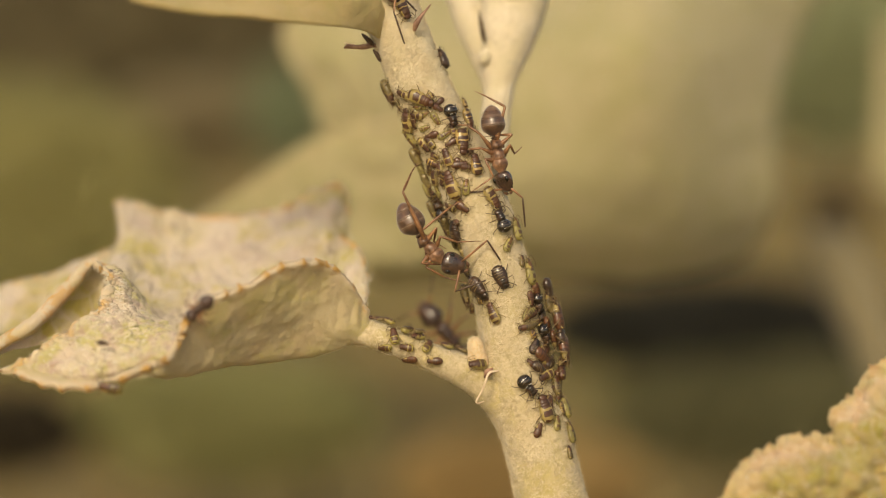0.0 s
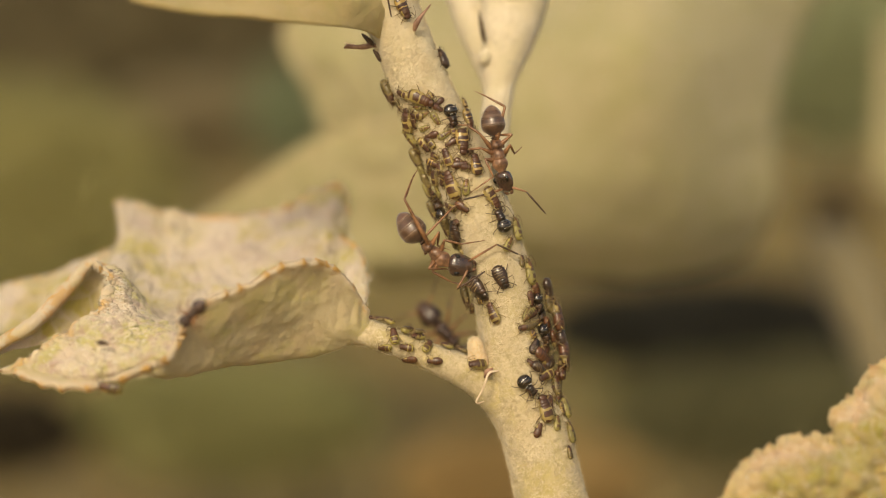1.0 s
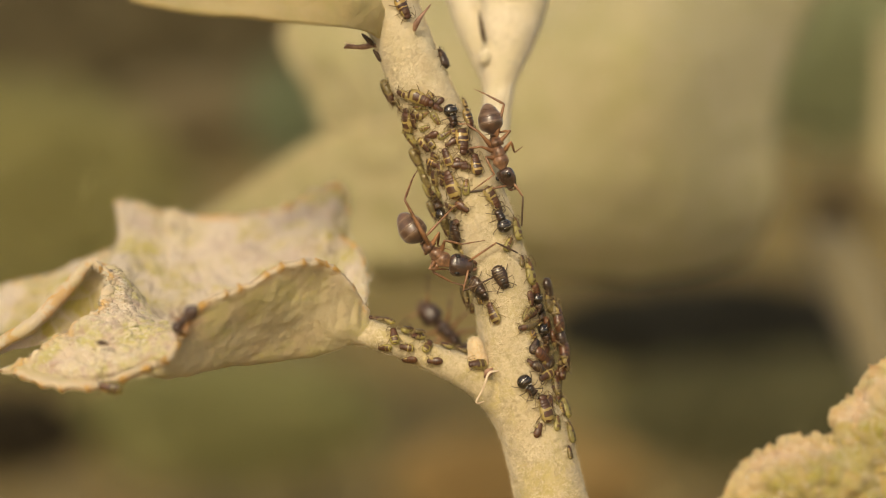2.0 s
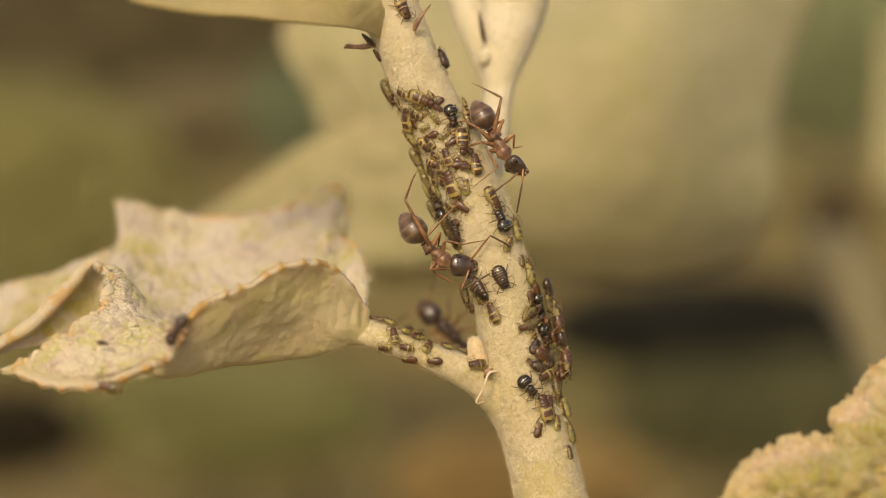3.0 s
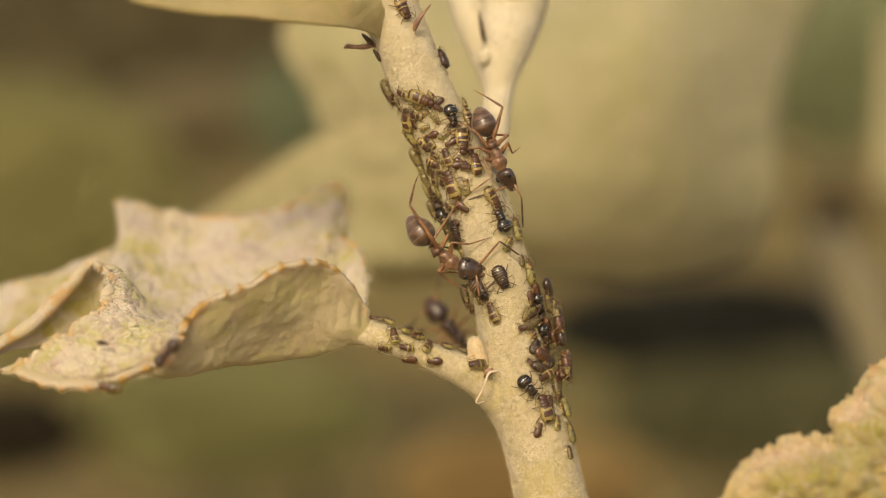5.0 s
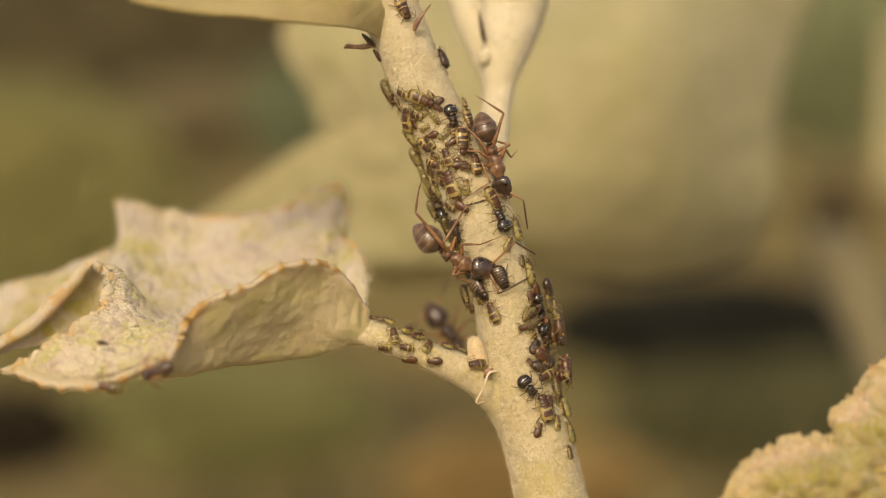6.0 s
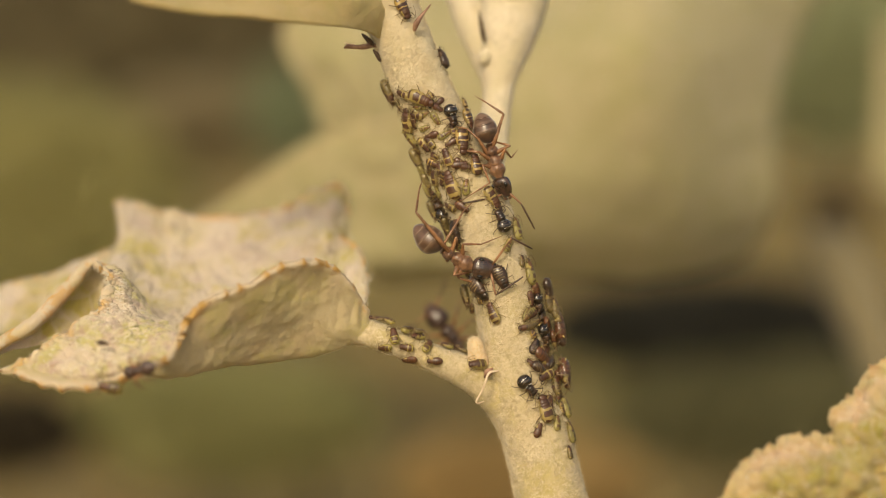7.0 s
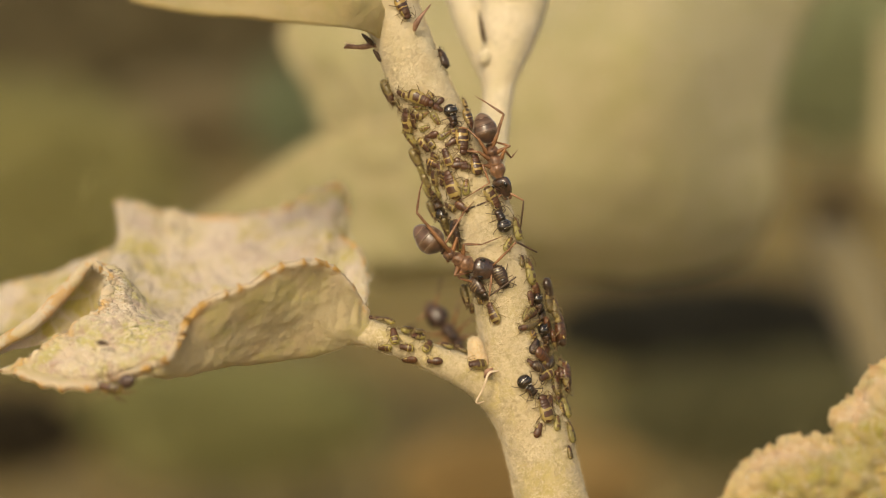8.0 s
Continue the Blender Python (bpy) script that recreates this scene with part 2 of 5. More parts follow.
def blade(curves, nu, nv, thick=0.18, quilt=0.35, crinkle=0.12, teeth=0.0, tooth=1.1, seed=0.0, rims=(1, 0), rugose=0.0, smooth_to=0.0, pleat=0.0, crumple=0.0, inside=None, inside_from=None, roll=0.6, margin_width=0.34):
    """A leaf blade lofted over curves that run along it (margin, fold, midrib, margin), with quilting, crinkles and toothed margins."""
    along = np.array([spline(c, nu) for c in curves])
    g = np.array([spline(along[:, i], nv) for i in range(nu + 1)])
    n = grid_normals(g)
    v = np.linspace(0, 1, nv + 1)
    length = np.cumsum(np.r_[0, np.linalg.norm(np.diff(along[0], axis=0), axis=1)])
    other = np.cumsum(np.r_[0, np.linalg.norm(np.diff(along[-1], axis=0), axis=1)])
    rim = np.zeros((nu + 1, nv + 1))
    rough_face = np.tile(np.clip((v - (smooth_to if inside_from is None else inside_from)) * 7, 0, 1) if inside is None else np.full(nv + 1, float(inside)), (nu + 1, 1))
    tip = np.zeros((nu + 1, nv + 1))
    for i in range(nu + 1):
        wide = np.linalg.norm(np.diff(g[i], axis=0), axis=1)
        across = np.r_[0, np.cumsum(wide)]
        for j in range(nv + 1):
            p = Vector(g[i, j] + np.array((seed, 0, 0)))
            h = quilt * noise.noise(p * 0.42) + crinkle * (noise.noise(p * 1.25) + 0.6 * noise.noise(p * 2.6) + 0.3 * noise.noise(p * 6))
            if crumple:
                q = p + 0.35 * noise.noise_vector(p * 1.1)
                h += crumple * min(1, (1 - v[j]) * 2.5) * (abs(noise.noise(Vector((q.x * 1.1, q.y * 1.6, q.z * 2.6)))) * 2.2 + abs(noise.noise(Vector((q.x * 2.6, q.y * 3.4, q.z * 5.2)))) - 0.6)
            if pleat:
                u = i / nu
                h += pleat * (0.4 + noise.noise(p * 0.8)) * math.sin(length[i] * 5.2 + 4 * noise.noise(p * 0.5)) * math.exp(-((v[j] - 0.06) / 0.11) ** 2) * max(0, 1 - u * 2.2)
            if rugose and v[j] > smooth_to:
                q = p + 0.5 * noise.noise_vector(p * 0.9)
                ridge = (1 - abs(noise.noise(q * 1.0)) * 2.4) + 0.6 * (1 - abs(noise.noise(q * 2.3)) * 2.4) + 0.35 * (1 - abs(noise.noise(q * 4.6)) * 2.4)
                h -= rugose * ridge * min(1, (v[j] - smooth_to) * 8) * min(1, i / nu / 0.15)
            d0, d1 = across[j], across[-1] - across[j]
            if rims[0]:
                rim[i, j] = max(rim[i, j], math.exp(-(d0 / margin_width) ** 2))
            if rims[1]:
                rim[i, j] = max(rim[i, j], math.exp(-(d1 / margin_width) ** 2))
            g[i, j] += n[i, j] * h
    for which, (edge, inner, run) in enumerate(((0, 1, length), (nv, nv - 1, other))):
        if teeth and rims[which]:
            for i in range(nu + 1):
                out = g[i, edge] - g[i, inner]
                out /= max(np.linalg.norm(out), 1e-9)
                s = run[i] / (tooth * (1.25 if which else 1)) + 0.45 * noise.noise(Vector((run[i] * 0.7, seed, 3)))
                saw = abs((s % 1.0) - 0.5) * 2
                lift = teeth * (1.25 if which else 1) * (saw ** 1.5) * (0.6 + 0.8 * abs(noise.noise(Vector((run[i] * 0.35, seed + 5, 1))))) * min(1, i / nu / 0.12)
                for q in range(3):
                    j = edge + q if edge == 0 else edge - q
                    tip[i, j] = saw ** 3 * (1 - q * 0.3) * min(1, i / nu / 0.12)
                    g[i, j] += out * lift * (1 - q * 0.33) + n[i, j] * lift * 0.35 * (1 - q * 0.33)
    n = grid_normals(g)
    swell = n * (thick * roll * rim)[:, :, None]        # the margin is rolled
    a, b = (g + swell).reshape(-1, 3), (g - n * thick - swell).reshape(-1, 3)
    m, w = len(a), nv + 1
    top = grid_faces(nu + 1, w, False)
    faces = top + [tuple(m + k for k in reversed(f)) for f in top]
    loop = [(0, j) for j in range(w)] + [(i, nv) for i in range(1, nu + 1)] + [(nu, j) for j in range(nv - 1, -1, -1)] + [(i, 0) for i in range(nu - 1, 0, -1)]
    loop = [i * w + j for i, j in loop]
    for p, q in zip(loop, loop[1:] + loop[:1]):
        faces.append((q, p, m + p, m + q))
    return (np.vstack([a, b]), faces), {"rim": np.r_[rim.ravel(), rim.ravel()], "tip": np.r_[tip.ravel(), tip.ravel()], "inside": np.r_[rough_face.ravel(), rough_face.ravel()]}, g, n


# ---- ground ----
def ground():
    me = bpy.data.meshes.new("ground")
    bm = bmesh.new()
    rings = [0.0, 0.3, 0.6, 1.0, 1.6, 2.6, 4.5, 9, 25, 90, 600]
    verts = [[bm.verts.new((r * math.cos(a), r * math.sin(a), 0.012 * noise.noise(Vector((r * math.cos(a) * 4, r * math.sin(a) * 4, 0))) if r < 9 else 0))
              for a in np.linspace(0, 2 * math.pi, 40, endpoint=False)] for r in rings[1:]]
    c = bm.verts.new((0, 0, 0))
    for j in range(40):
        bm.faces.new((c, verts[0][j], verts[0][(j + 1) % 40]))
        for i in range(len(verts) - 1):
            bm.faces.new((verts[i][j], verts[i + 1][j], verts[i + 1][(j + 1) % 40], verts[i][(j + 1) % 40]))
    bm.to_mesh(me)
    bm.free()
    m, nt, b = material("soil_and_moss", 0.95)
    small = noise_of(nt, 25, 6, 0.7)
    c = ramp_of(nt, noise_of(nt, 3.5, 3, 0.5), (0.36, (0.225, 0.158, 0.066)), (0.5, (0.275, 0.195, 0.075)), (0.64, (0.235, 0.195, 0.068)))
    c = mixed(nt, ramp_of(nt, small, (0.42, (0.6, 0.6, 0.6)), (0.6, (0, 0, 0))), c, (0.120, 0.088, 0.040))
    nt.links.new(c, b.inputs["Base Color"])
    bump(nt, b, small, 0.8, 0.01)
    me.materials.append(m)
    tagged(new("ground", me), "dark brown soil with mossy green patches", "ground", kind="structure")


ground()

# ---- the shoot ----
STEM = [(6.44, -3.37, -15.86, 2), (5.97, -2.87, -13.48, 1.94), (5.22, -2.2, -10.36, 1.91), (4.41, -1.68, -7.92, 1.88), (3.81, -1.03, -4.86, 1.75), (3.25, -0.38, -1.8, 1.69), (2.31, 0.27, 1.25, 1.69), (1.06, 0.92, 4.31, 1.72), (0.09, 1.31, 6.14, 1.66), (-0.62, 1.6, 7.52, 1.59), (-1.25, 1.89, 8.9, 1.56), (-1.88, 2.22, 10.42, 1.56), (-3.12, 2.87, 13.48, 1.56), (-4.03, 3.32, 15.62, 1.56)]
FORK = [(2.38, 3.12, 2.65, 0.83), (2.94, 5.28, 5.58, 0.85), (3.2, 6.75, 7.7, 0.86), (3.31, 7.56, 9.1, 1.19), (3.7, 8.44, 10.84, 1.67), (4.15, 9.29, 12.43, 1.91), (4.49, 9.64, 14.07, 1.94), (5.08, 10.56, 16.02, 1.68)]
PRONG = [(3.11, 7.38, 8.29, 0.66), (2.6, 8.16, 9.53, 0.8), (1.94, 9.01, 11.12, 0.94), (1.35, 9.83, 12.56, 0.91), (0.71, 10.65, 14.02, 0.85), (0.03, 11, 15.67, 0.68)]
PETIOLE = [(5.05, -1.82, -10.49, 1.57), (3.79, -1.68, -8.41, 1.47), (2.3, -1.8, -7.04, 1.15), (0.75, -1.94, -6.22, 0.9), (-0.96, -1.99, -5.53, 0.74), (-2.6, -1.85, -4.86, 0.71), (-4.33, -1.25, -4.42, 0.75), (-6.1, -0.4, -4.77, 0.57)]
BUD = [(2.24, -1.93, -6.68, 0.44), (1.98, -2.16, -5.84, 0.53), (1.82, -2.24, -5.24, 0.49), (1.73, -2.23, -4.73, 0.4), (1.7, -2.18, -4.49, 0.22)]
shoot = thing("apple_shoot", Matrix.Translation(at(0, 0, -250)), "woolly cream young apple shoot with aphids and ants on it", "plant")


def in_shoot(rows):
    """Rows of x, y, z, radius in the shoot's own space."""
    return [(x, y, z + 250) for x, y, z, *_ in rows], [r[3] for r in rows]


def woody(name, rows, steps, rough, label, n=40, seed=0.0, mat=BARK):
    p, r = in_shoot(rows)
    return part(name, tube(p, r, n, steps, rough, seed), mat, shoot, label)


woody("stem", [(12, -14, -251, 3.2), (12, -13, -200, 3.0), (11.6, -12, -150, 2.8), (11, -11, -105, 2.6), (10, -9.5, -70, 2.4), (8.8, -7.6, -42, 2.2), (7.6, -5.4, -26, 2.05)] + STEM, 560, 0.07, "cream felted stem")
woody("branch", FORK, 110, 0.06, "white woolly young side branch", seed=9, mat=YOUNG_BARK)
woody("branch", PRONG, 80, 0.05, "white woolly young side branch", 28, seed=19, mat=YOUNG_BARK)
woody("petiole", PETIOLE, 110, 0.05, "pale felted leaf stalk", 32, seed=29)


# ---- down ----
def hairs(roots, outs, runs, count, length, lean, seed, thick=0.011):
    """Short woolly hairs, each a bent sliver, drawn from the given skin points."""
    rng = np.random.default_rng(seed)
    pick = rng.integers(0, len(roots), count)
    root, out, run = roots[pick], outs[pick], runs[pick]
    side = np.cross(out, run)
    a = rng.uniform(0, 2 * np.pi, count)[:, None]
    flat = run * np.cos(a) + side * np.sin(a)
    jitter = 0.09 * (run * rng.normal(size=(count, 1)) + side * rng.normal(size=(count, 1)))
    tall = length * rng.uniform(0.5, 1.5, (count, 1))
    up = lean * rng.uniform(0.3, 1.7, (count, 1))
    root = root + jitter - out * 0.03
    mid = root + tall * 0.5 * (flat * 0.6 + out * up)
    b = rng.uniform(0, 2 * np.pi, count)[:, None]
    tip = mid + tall * 0.5 * (flat * 0.7 + 0.7 * (run * np.cos(b) + side * np.sin(b)) + out * up * 0.6)
    wide = thick * np.cross(flat, out)
    v = np.stack([root - wide, root + wide, mid + wide * .8, mid - wide * .8, tip], 1).reshape(-1, 3)
    k = np.arange(count) * 5
    faces = [f for i in k.tolist() for f in ((i, i + 1, i + 2, i + 3), (i + 3, i + 2, i + 4))]
    return v, faces


def woolly(parent, g, n, out, lo, hi, count, seed, length, lean, thick=0.18, hair=0.014, mat=None):
    """Hairs over a stretch of a blade, from lo to hi across it, on the side to which out points."""
    w = g.shape[1]
    a, b = int(lo * (w - 1)), int(hi * (w - 1)) + 1
    run = np.gradient(g, axis=0)
    run /= np.maximum(np.linalg.norm(run, axis=2), 1e-9)[:, :, None]
    skin = g + out * (thick * ((n * out).sum(2) < 0))[:, :, None]
    geo = hairs(skin[:, a:b].reshape(-1, 3), out[:, a:b].reshape(-1, 3), run[:, a:b].reshape(-1, 3), count, length, lean, seed, hair)
    tagged(part("down", geo, mat or WHITE_DOWN, parent, "cream woolly hairs"), kind="stuff")


def wool_strands(parent, g, out, lo, hi, count, seed, thick=0.035):
    """Short wavy locks of wool that lie across a blade, denser in tufts, each a three-sided strand."""
    rng = np.random.default_rng(seed)
    w = g.shape[1]
    along, across = np.gradient(g, axis=0), np.gradient(g, axis=1)
    along /= np.maximum(np.linalg.norm(along, axis=2), 1e-9)[:, :, None]
    across /= np.maximum(np.linalg.norm(across, axis=2), 1e-9)[:, :, None]
    verts, faces = [], []
    while len(verts) < count * 18:
        i, j = rng.integers(1, int(g.shape[0] * 0.93)), rng.integers(int(lo * w), int(hi * w))
        p, up, run, side = g[i, j], out[i, j], across[i, j], along[i, j]
        if noise.noise(Vector(p) * 2.3) + rng.normal() * 0.25 < -0.1:
            continue
        turn = rng.normal() * 0.35 + 0.6 * noise.noise(Vector(p) * 0.9)
        d, e = run * math.cos(turn) + side * math.sin(turn), side * math.cos(turn) - run * math.sin(turn)
        long, wave, lift, phase = rng.uniform(0.35, 0.9), rng.uniform(0.02, 0.08), rng.uniform(0.04, 0.16), rng.uniform(0, 6)
        k = len(verts)
        for q in range(6):
            f = q / 5
            c = p + d * long * (f - 0.5) + e * wave * math.sin(f * 6 + phase) + up * (0.02 + lift * math.sin(f * math.pi))
            r = thick * (0.35 + 0.65 * math.sin(f * math.pi)) * rng.uniform(0.8, 1.2)
            verts += [c + up * r, c + e * r - up * r * 0.6, c - e * r - up * r * 0.6]
        faces += [(k + 3 * q + a, k + 3 * q + (a + 1) % 3, k + 3 * q + 3 + (a + 1) % 3, k + 3 * q + 3 + a) for q in range(5) for a in range(3)]
    tagged(part("wool", (np.array(verts), faces), WOOL, parent, "wavy locks of cream wool"), kind="stuff")


def raised(*curves):
    return [[(x, y, z + 250) for x, y, z in c] for c in curves]


def add_blade(name, curves, nu, nv, mat, parent, label, **how):
    geo, attr, g, n = blade(curves, nu, nv, **how)
    return part(name, geo, mat, parent, label, attr), g, n


def facing_viewer(n):
    """Normals turned to the open side of a lobe."""
    return np.where((n @ np.array((0.0, -1.0, 0.25)))[:, :, None] < 0, -n, n)


def curled_leaf():
    margin = [(-3.99, -1.69, -3.15), (-5.56, -3.19, -0.59), (-7.55, -4.56, 0.21), (-10.4, -5.8, -0.84), (-12.82, -6.56, -2.01), (-14.43, -7.56, -4.3), (-19.1, -7.37, -5.81), (-23.29, -5.73, -5.31)]
    fold = [(-4.02, -1.9, -4.63), (-6.03, -1.6, -5.26), (-8.71, -1.38, -5.8), (-11.57, -3.35, -5.75), (-13.9, -5.11, -5.74), (-15.74, -6.45, -5.35), (-19.11, -5.82, -5.26), (-22.19, -5.57, -5.02)]
    rib = [(-4.54, -0.13, -4.45), (-6.2, 1.17, -4.13), (-8.68, 2.3, -3.59), (-11.55, 3.24, -3.99), (-14.65, 3.19, -4.25), (-16.94, 2.67, -4.25), (-18.49, 1.18, -4.07), (-19.7, -1.4, -4.18)]
    far = [(-4.24, 1.92, -3), (-4.56, 4.27, -1.54), (-5.42, 6.42, -1.06), (-6.09, 7.45, -1.03), (-6, 9.79, 0.35), (-6.34, 11.05, 1.46), (-7.35, 11.48, 1.1), (-8.68, 11.35, 0.49), (-9.94, 11.23, -0.06), (-11.06, 11.15, -0.44), (-12.74, 11.13, -0.54), (-15.44, 11.62, -0.62), (-16.6, 11.71, -0.34), (-17.7, 12.1, -0.42), (-18.9, 12.32, -0.1), (-20.2, 12.35, 0.22), (-19.7, 11.69, -0.5), (-19.16, 10.55, -1.0), (-19.66, 9.39, -1.54), (-19.85, 7.68, -2.36), (-19.48, 5.04, -2.73)]
    leaf, g, n = add_blade("leaf", raised(margin, fold, rib, far), 320, 150, BLADE, shoot, "curled felted leaf with toothed scorched margin", seed=3, teeth=0.30, rims=(1, 1), crinkle=0.07, rugose=0.15, smooth_to=0.36, tooth=1.15, pleat=0.12)
    woolly(leaf, g, n, n, 0.02, 0.37, 16000, 11, 0.26, 0.15, hair=0.007, mat=DOWN)
    woolly(leaf, g, n, -n, 0.36, 1.0, 17000, 12, 0.45, 0.3)
    lip = [(-25.88, -2.91, -5.5), (-24.21, -2.11, -4.63), (-22.53, -1.2, -3.72), (-20.82, 0.18, -2.03), (-19.84, 0.83, -0.92), (-18.79, 0.86, -1.25), (-18.05, 0.77, -2.17)]
    rim = [(-25.83, -3.23, -5.72), (-24.16, -2.43, -4.85), (-22.48, -1.52, -3.94), (-20.77, -0.14, -2.25), (-19.79, 0.51, -1.14), (-18.91, 0.54, -1.47), (-18.17, 0.45, -2.39)]
    under = [(-25.68, -2.16, -6), (-24.01, -1.36, -5.13), (-22.33, -0.45, -4.22), (-20.62, 0.93, -2.53), (-19.64, 1.58, -1.42), (-19.14, 1.61, -1.75), (-18.4, 1.52, -2.67)]
    belly = [(-25.97, -2.78, -6.43), (-24.35, -1.78, -5.56), (-22.54, -0.69, -5.31), (-20.59, 0.4, -5.45), (-19.38, 1.37, -5.24), (-18.54, 1.48, -4.68), (-17.99, 1.37, -4.19)]
    add_blade("lobe", raised(lip, rim, under, belly), 140, 60, BLADE, leaf, "curled-over lobe of the leaf with scorched rim", seed=13, teeth=0.14, rims=(1, 0), quilt=0.16, crinkle=0.07, tooth=0.9, roll=0.35, margin_width=0.6)
    left = [(-22.87, -5.51, -5.25), (-22.11, -5.66, -4.99), (-21.29, -5.27, -4.58), (-20.58, -4.84, -4.02), (-19.85, -4.59, -3.81), (-19.47, -4.27, -3.27), (-18.36, -3.44, -2.71), (-18.3, -2.72, -2.2), (-18.18, -1.93, -1.38), (-19.14, -0.97, -0.71)]
    middle = [(-19.56, -6.31, -5.64), (-19.21, -6.71, -5.12), (-18.48, -5.8, -4.19), (-17.84, -5.12, -3.39), (-17.41, -3.64, -2.69), (-17.52, -2.23, -1.84), (-18.73, -0.88, -0.79)]
    inner = [(-16.84, -6.55, -5.32), (-16.41, -7.13, -4.66), (-16.29, -6.04, -3.88), (-16.22, -5, -3.33), (-16.72, -3.46, -2.8), (-17.29, -1.84, -1.94), (-18.23, -0.62, -0.98)]
    right = [(-14.47, -6.53, -4.74), (-14.11, -6.4, -4.14), (-13.98, -5.27, -3.65), (-14.63, -3.77, -3.31), (-16.13, -1.69, -3.15), (-17.04, -0.32, -2.46), (-17.95, 0.05, -1.71)]
    tower, tg, tn = add_blade("lobe", raised(left, middle, inner, right), 150, 130, BLADE_WOOL, leaf, "crumpled woolly inner face of the leaf", seed=93, teeth=0.12, rims=(1, 0), quilt=0.35, crinkle=0.12, crumple=0.15, tooth=0.8, inside=1)
    wool_strands(leaf, tg, facing_viewer(tn), 0.03, 0.95, 6800, 15, 0.028)
    back = [(-28.97, 8.13, -5.03), (-27.18, 9.25, -4.59), (-24.18, 9.92, -3.85), (-20.45, 10.69, -2.6), (-16.94, 10.84, -1.91)]
    low = [(-28.39, 5.73, -6.69), (-26.38, 5.8, -6.36), (-23.23, 5.39, -5.9), (-19.45, 5.04, -5.12), (-16.12, 5.04, -5.12)]
    add_blade("lobe", raised(back, low), 80, 30, BLADE, leaf, "far lobe of the leaf", seed=23, teeth=0.3, rims=(1, 0), rugose=0.25, inside=1)


curled_leaf()


def corner_leaf():
    margin = [(12.65, -10.43, -13), (14.37, -9.92, -10.62), (15.9, -9.03, -8.82), (18.3, -8.85, -8.0), (20.2, -8.31, -7.95), (20.35, -8.07, -6.75), (21.7, -7.38, -5.86), (22.1, -7.17, -4.9), (23.97, -6.56, -4.43), (26.62, -5.38, -3.69)]
    inner = [(15.48, -11.61, -13.73), (16.61, -11.2, -11.79), (17.46, -10.9, -10.4), (18.59, -10.72, -9.57), (20.01, -10.61, -9.02), (20.99, -9.95, -8.35), (22.26, -9.24, -7.39), (22.83, -9.06, -6.55), (24.85, -7.92, -6), (26.9, -6.84, -5.72)]
    base = [(20.78, -10.03, -15.94), (21.37, -9.73, -14.52), (21.95, -9.49, -13.39), (22.53, -9.31, -12.53), (23.4, -9.19, -11.97), (24.27, -9.01, -11.11), (25.14, -8.83, -10.26), (26.61, -7.69, -9.74), (27.81, -6.56, -9.21), (29.33, -5.42, -8.65)]
    leaf, g, n = add_blade("leaf", raised(margin, inner, base), 220, 100, BLADE_GREEN, shoot, "quilted yellow-green felted leaf with crinkled margin", seed=33, teeth=0.4, rims=(1, 0), quilt=0.5, crinkle=0.30, rugose=0.10, smooth_to=0.02, tooth=0.8, inside_from=0.22)
    woolly(leaf, g, n, facing_viewer(n), 0.03, 0.9, 8000, 14, 0.32, 0.16)
    p = [(22.53, -9.31, -12.53), (18.09, -9.1, -16.35), (12.86, -5.21, -19.72), (7.14, -3.09, -19.34)]
    part("petiole", tube(raised(p)[0], [0.6, 0.7, 0.8, 0.9], 14, 30), BARK, shoot, "leaf stalk")


corner_leaf()


def top_leaf():
    edge = [(-2.5, 3.24, 10.4), (-3.36, 1.94, 11.27), (-4.23, -0.05, 11.98), (-5.46, -2.06, 12.35), (-7.63, -4.28, 12.71), (-9.76, -5.82, 13.05), (-12.45, -6.68, 13.36), (-13.9, -7.08, 13.63), (-15.55, -6.93, 14.07)]
    mid = [(-2.64, 3.18, 12.06), (-3.33, 1.44, 12.8), (-4.21, -0.16, 13.43), (-5.47, -1.58, 13.86), (-7.72, -3.03, 14.13), (-9.93, -4.02, 14.3), (-12.73, -4.64, 14.5), (-14.19, -5.18, 14.69), (-15.73, -5.9, 15.01)]
    far = [(-2.97, 3.94, 13.73), (-3.55, 2.8, 14.41), (-4.4, 1.15, 14.85), (-5.52, -0.51, 15.17), (-7.77, -2.17, 15.41), (-10, -3.17, 15.51), (-12.82, -3.84, 15.49), (-14.26, -4.66, 15.34), (-15.81, -5.47, 15.22)]
    add_blade("leaf", raised(edge, mid, far), 110, 40, BLADE_TOP, shoot, "olive leaf above with a fringed edge", seed=43, teeth=0.06, rims=(0, 0), tooth=0.4, quilt=0.12, crinkle=0.06)


top_leaf()


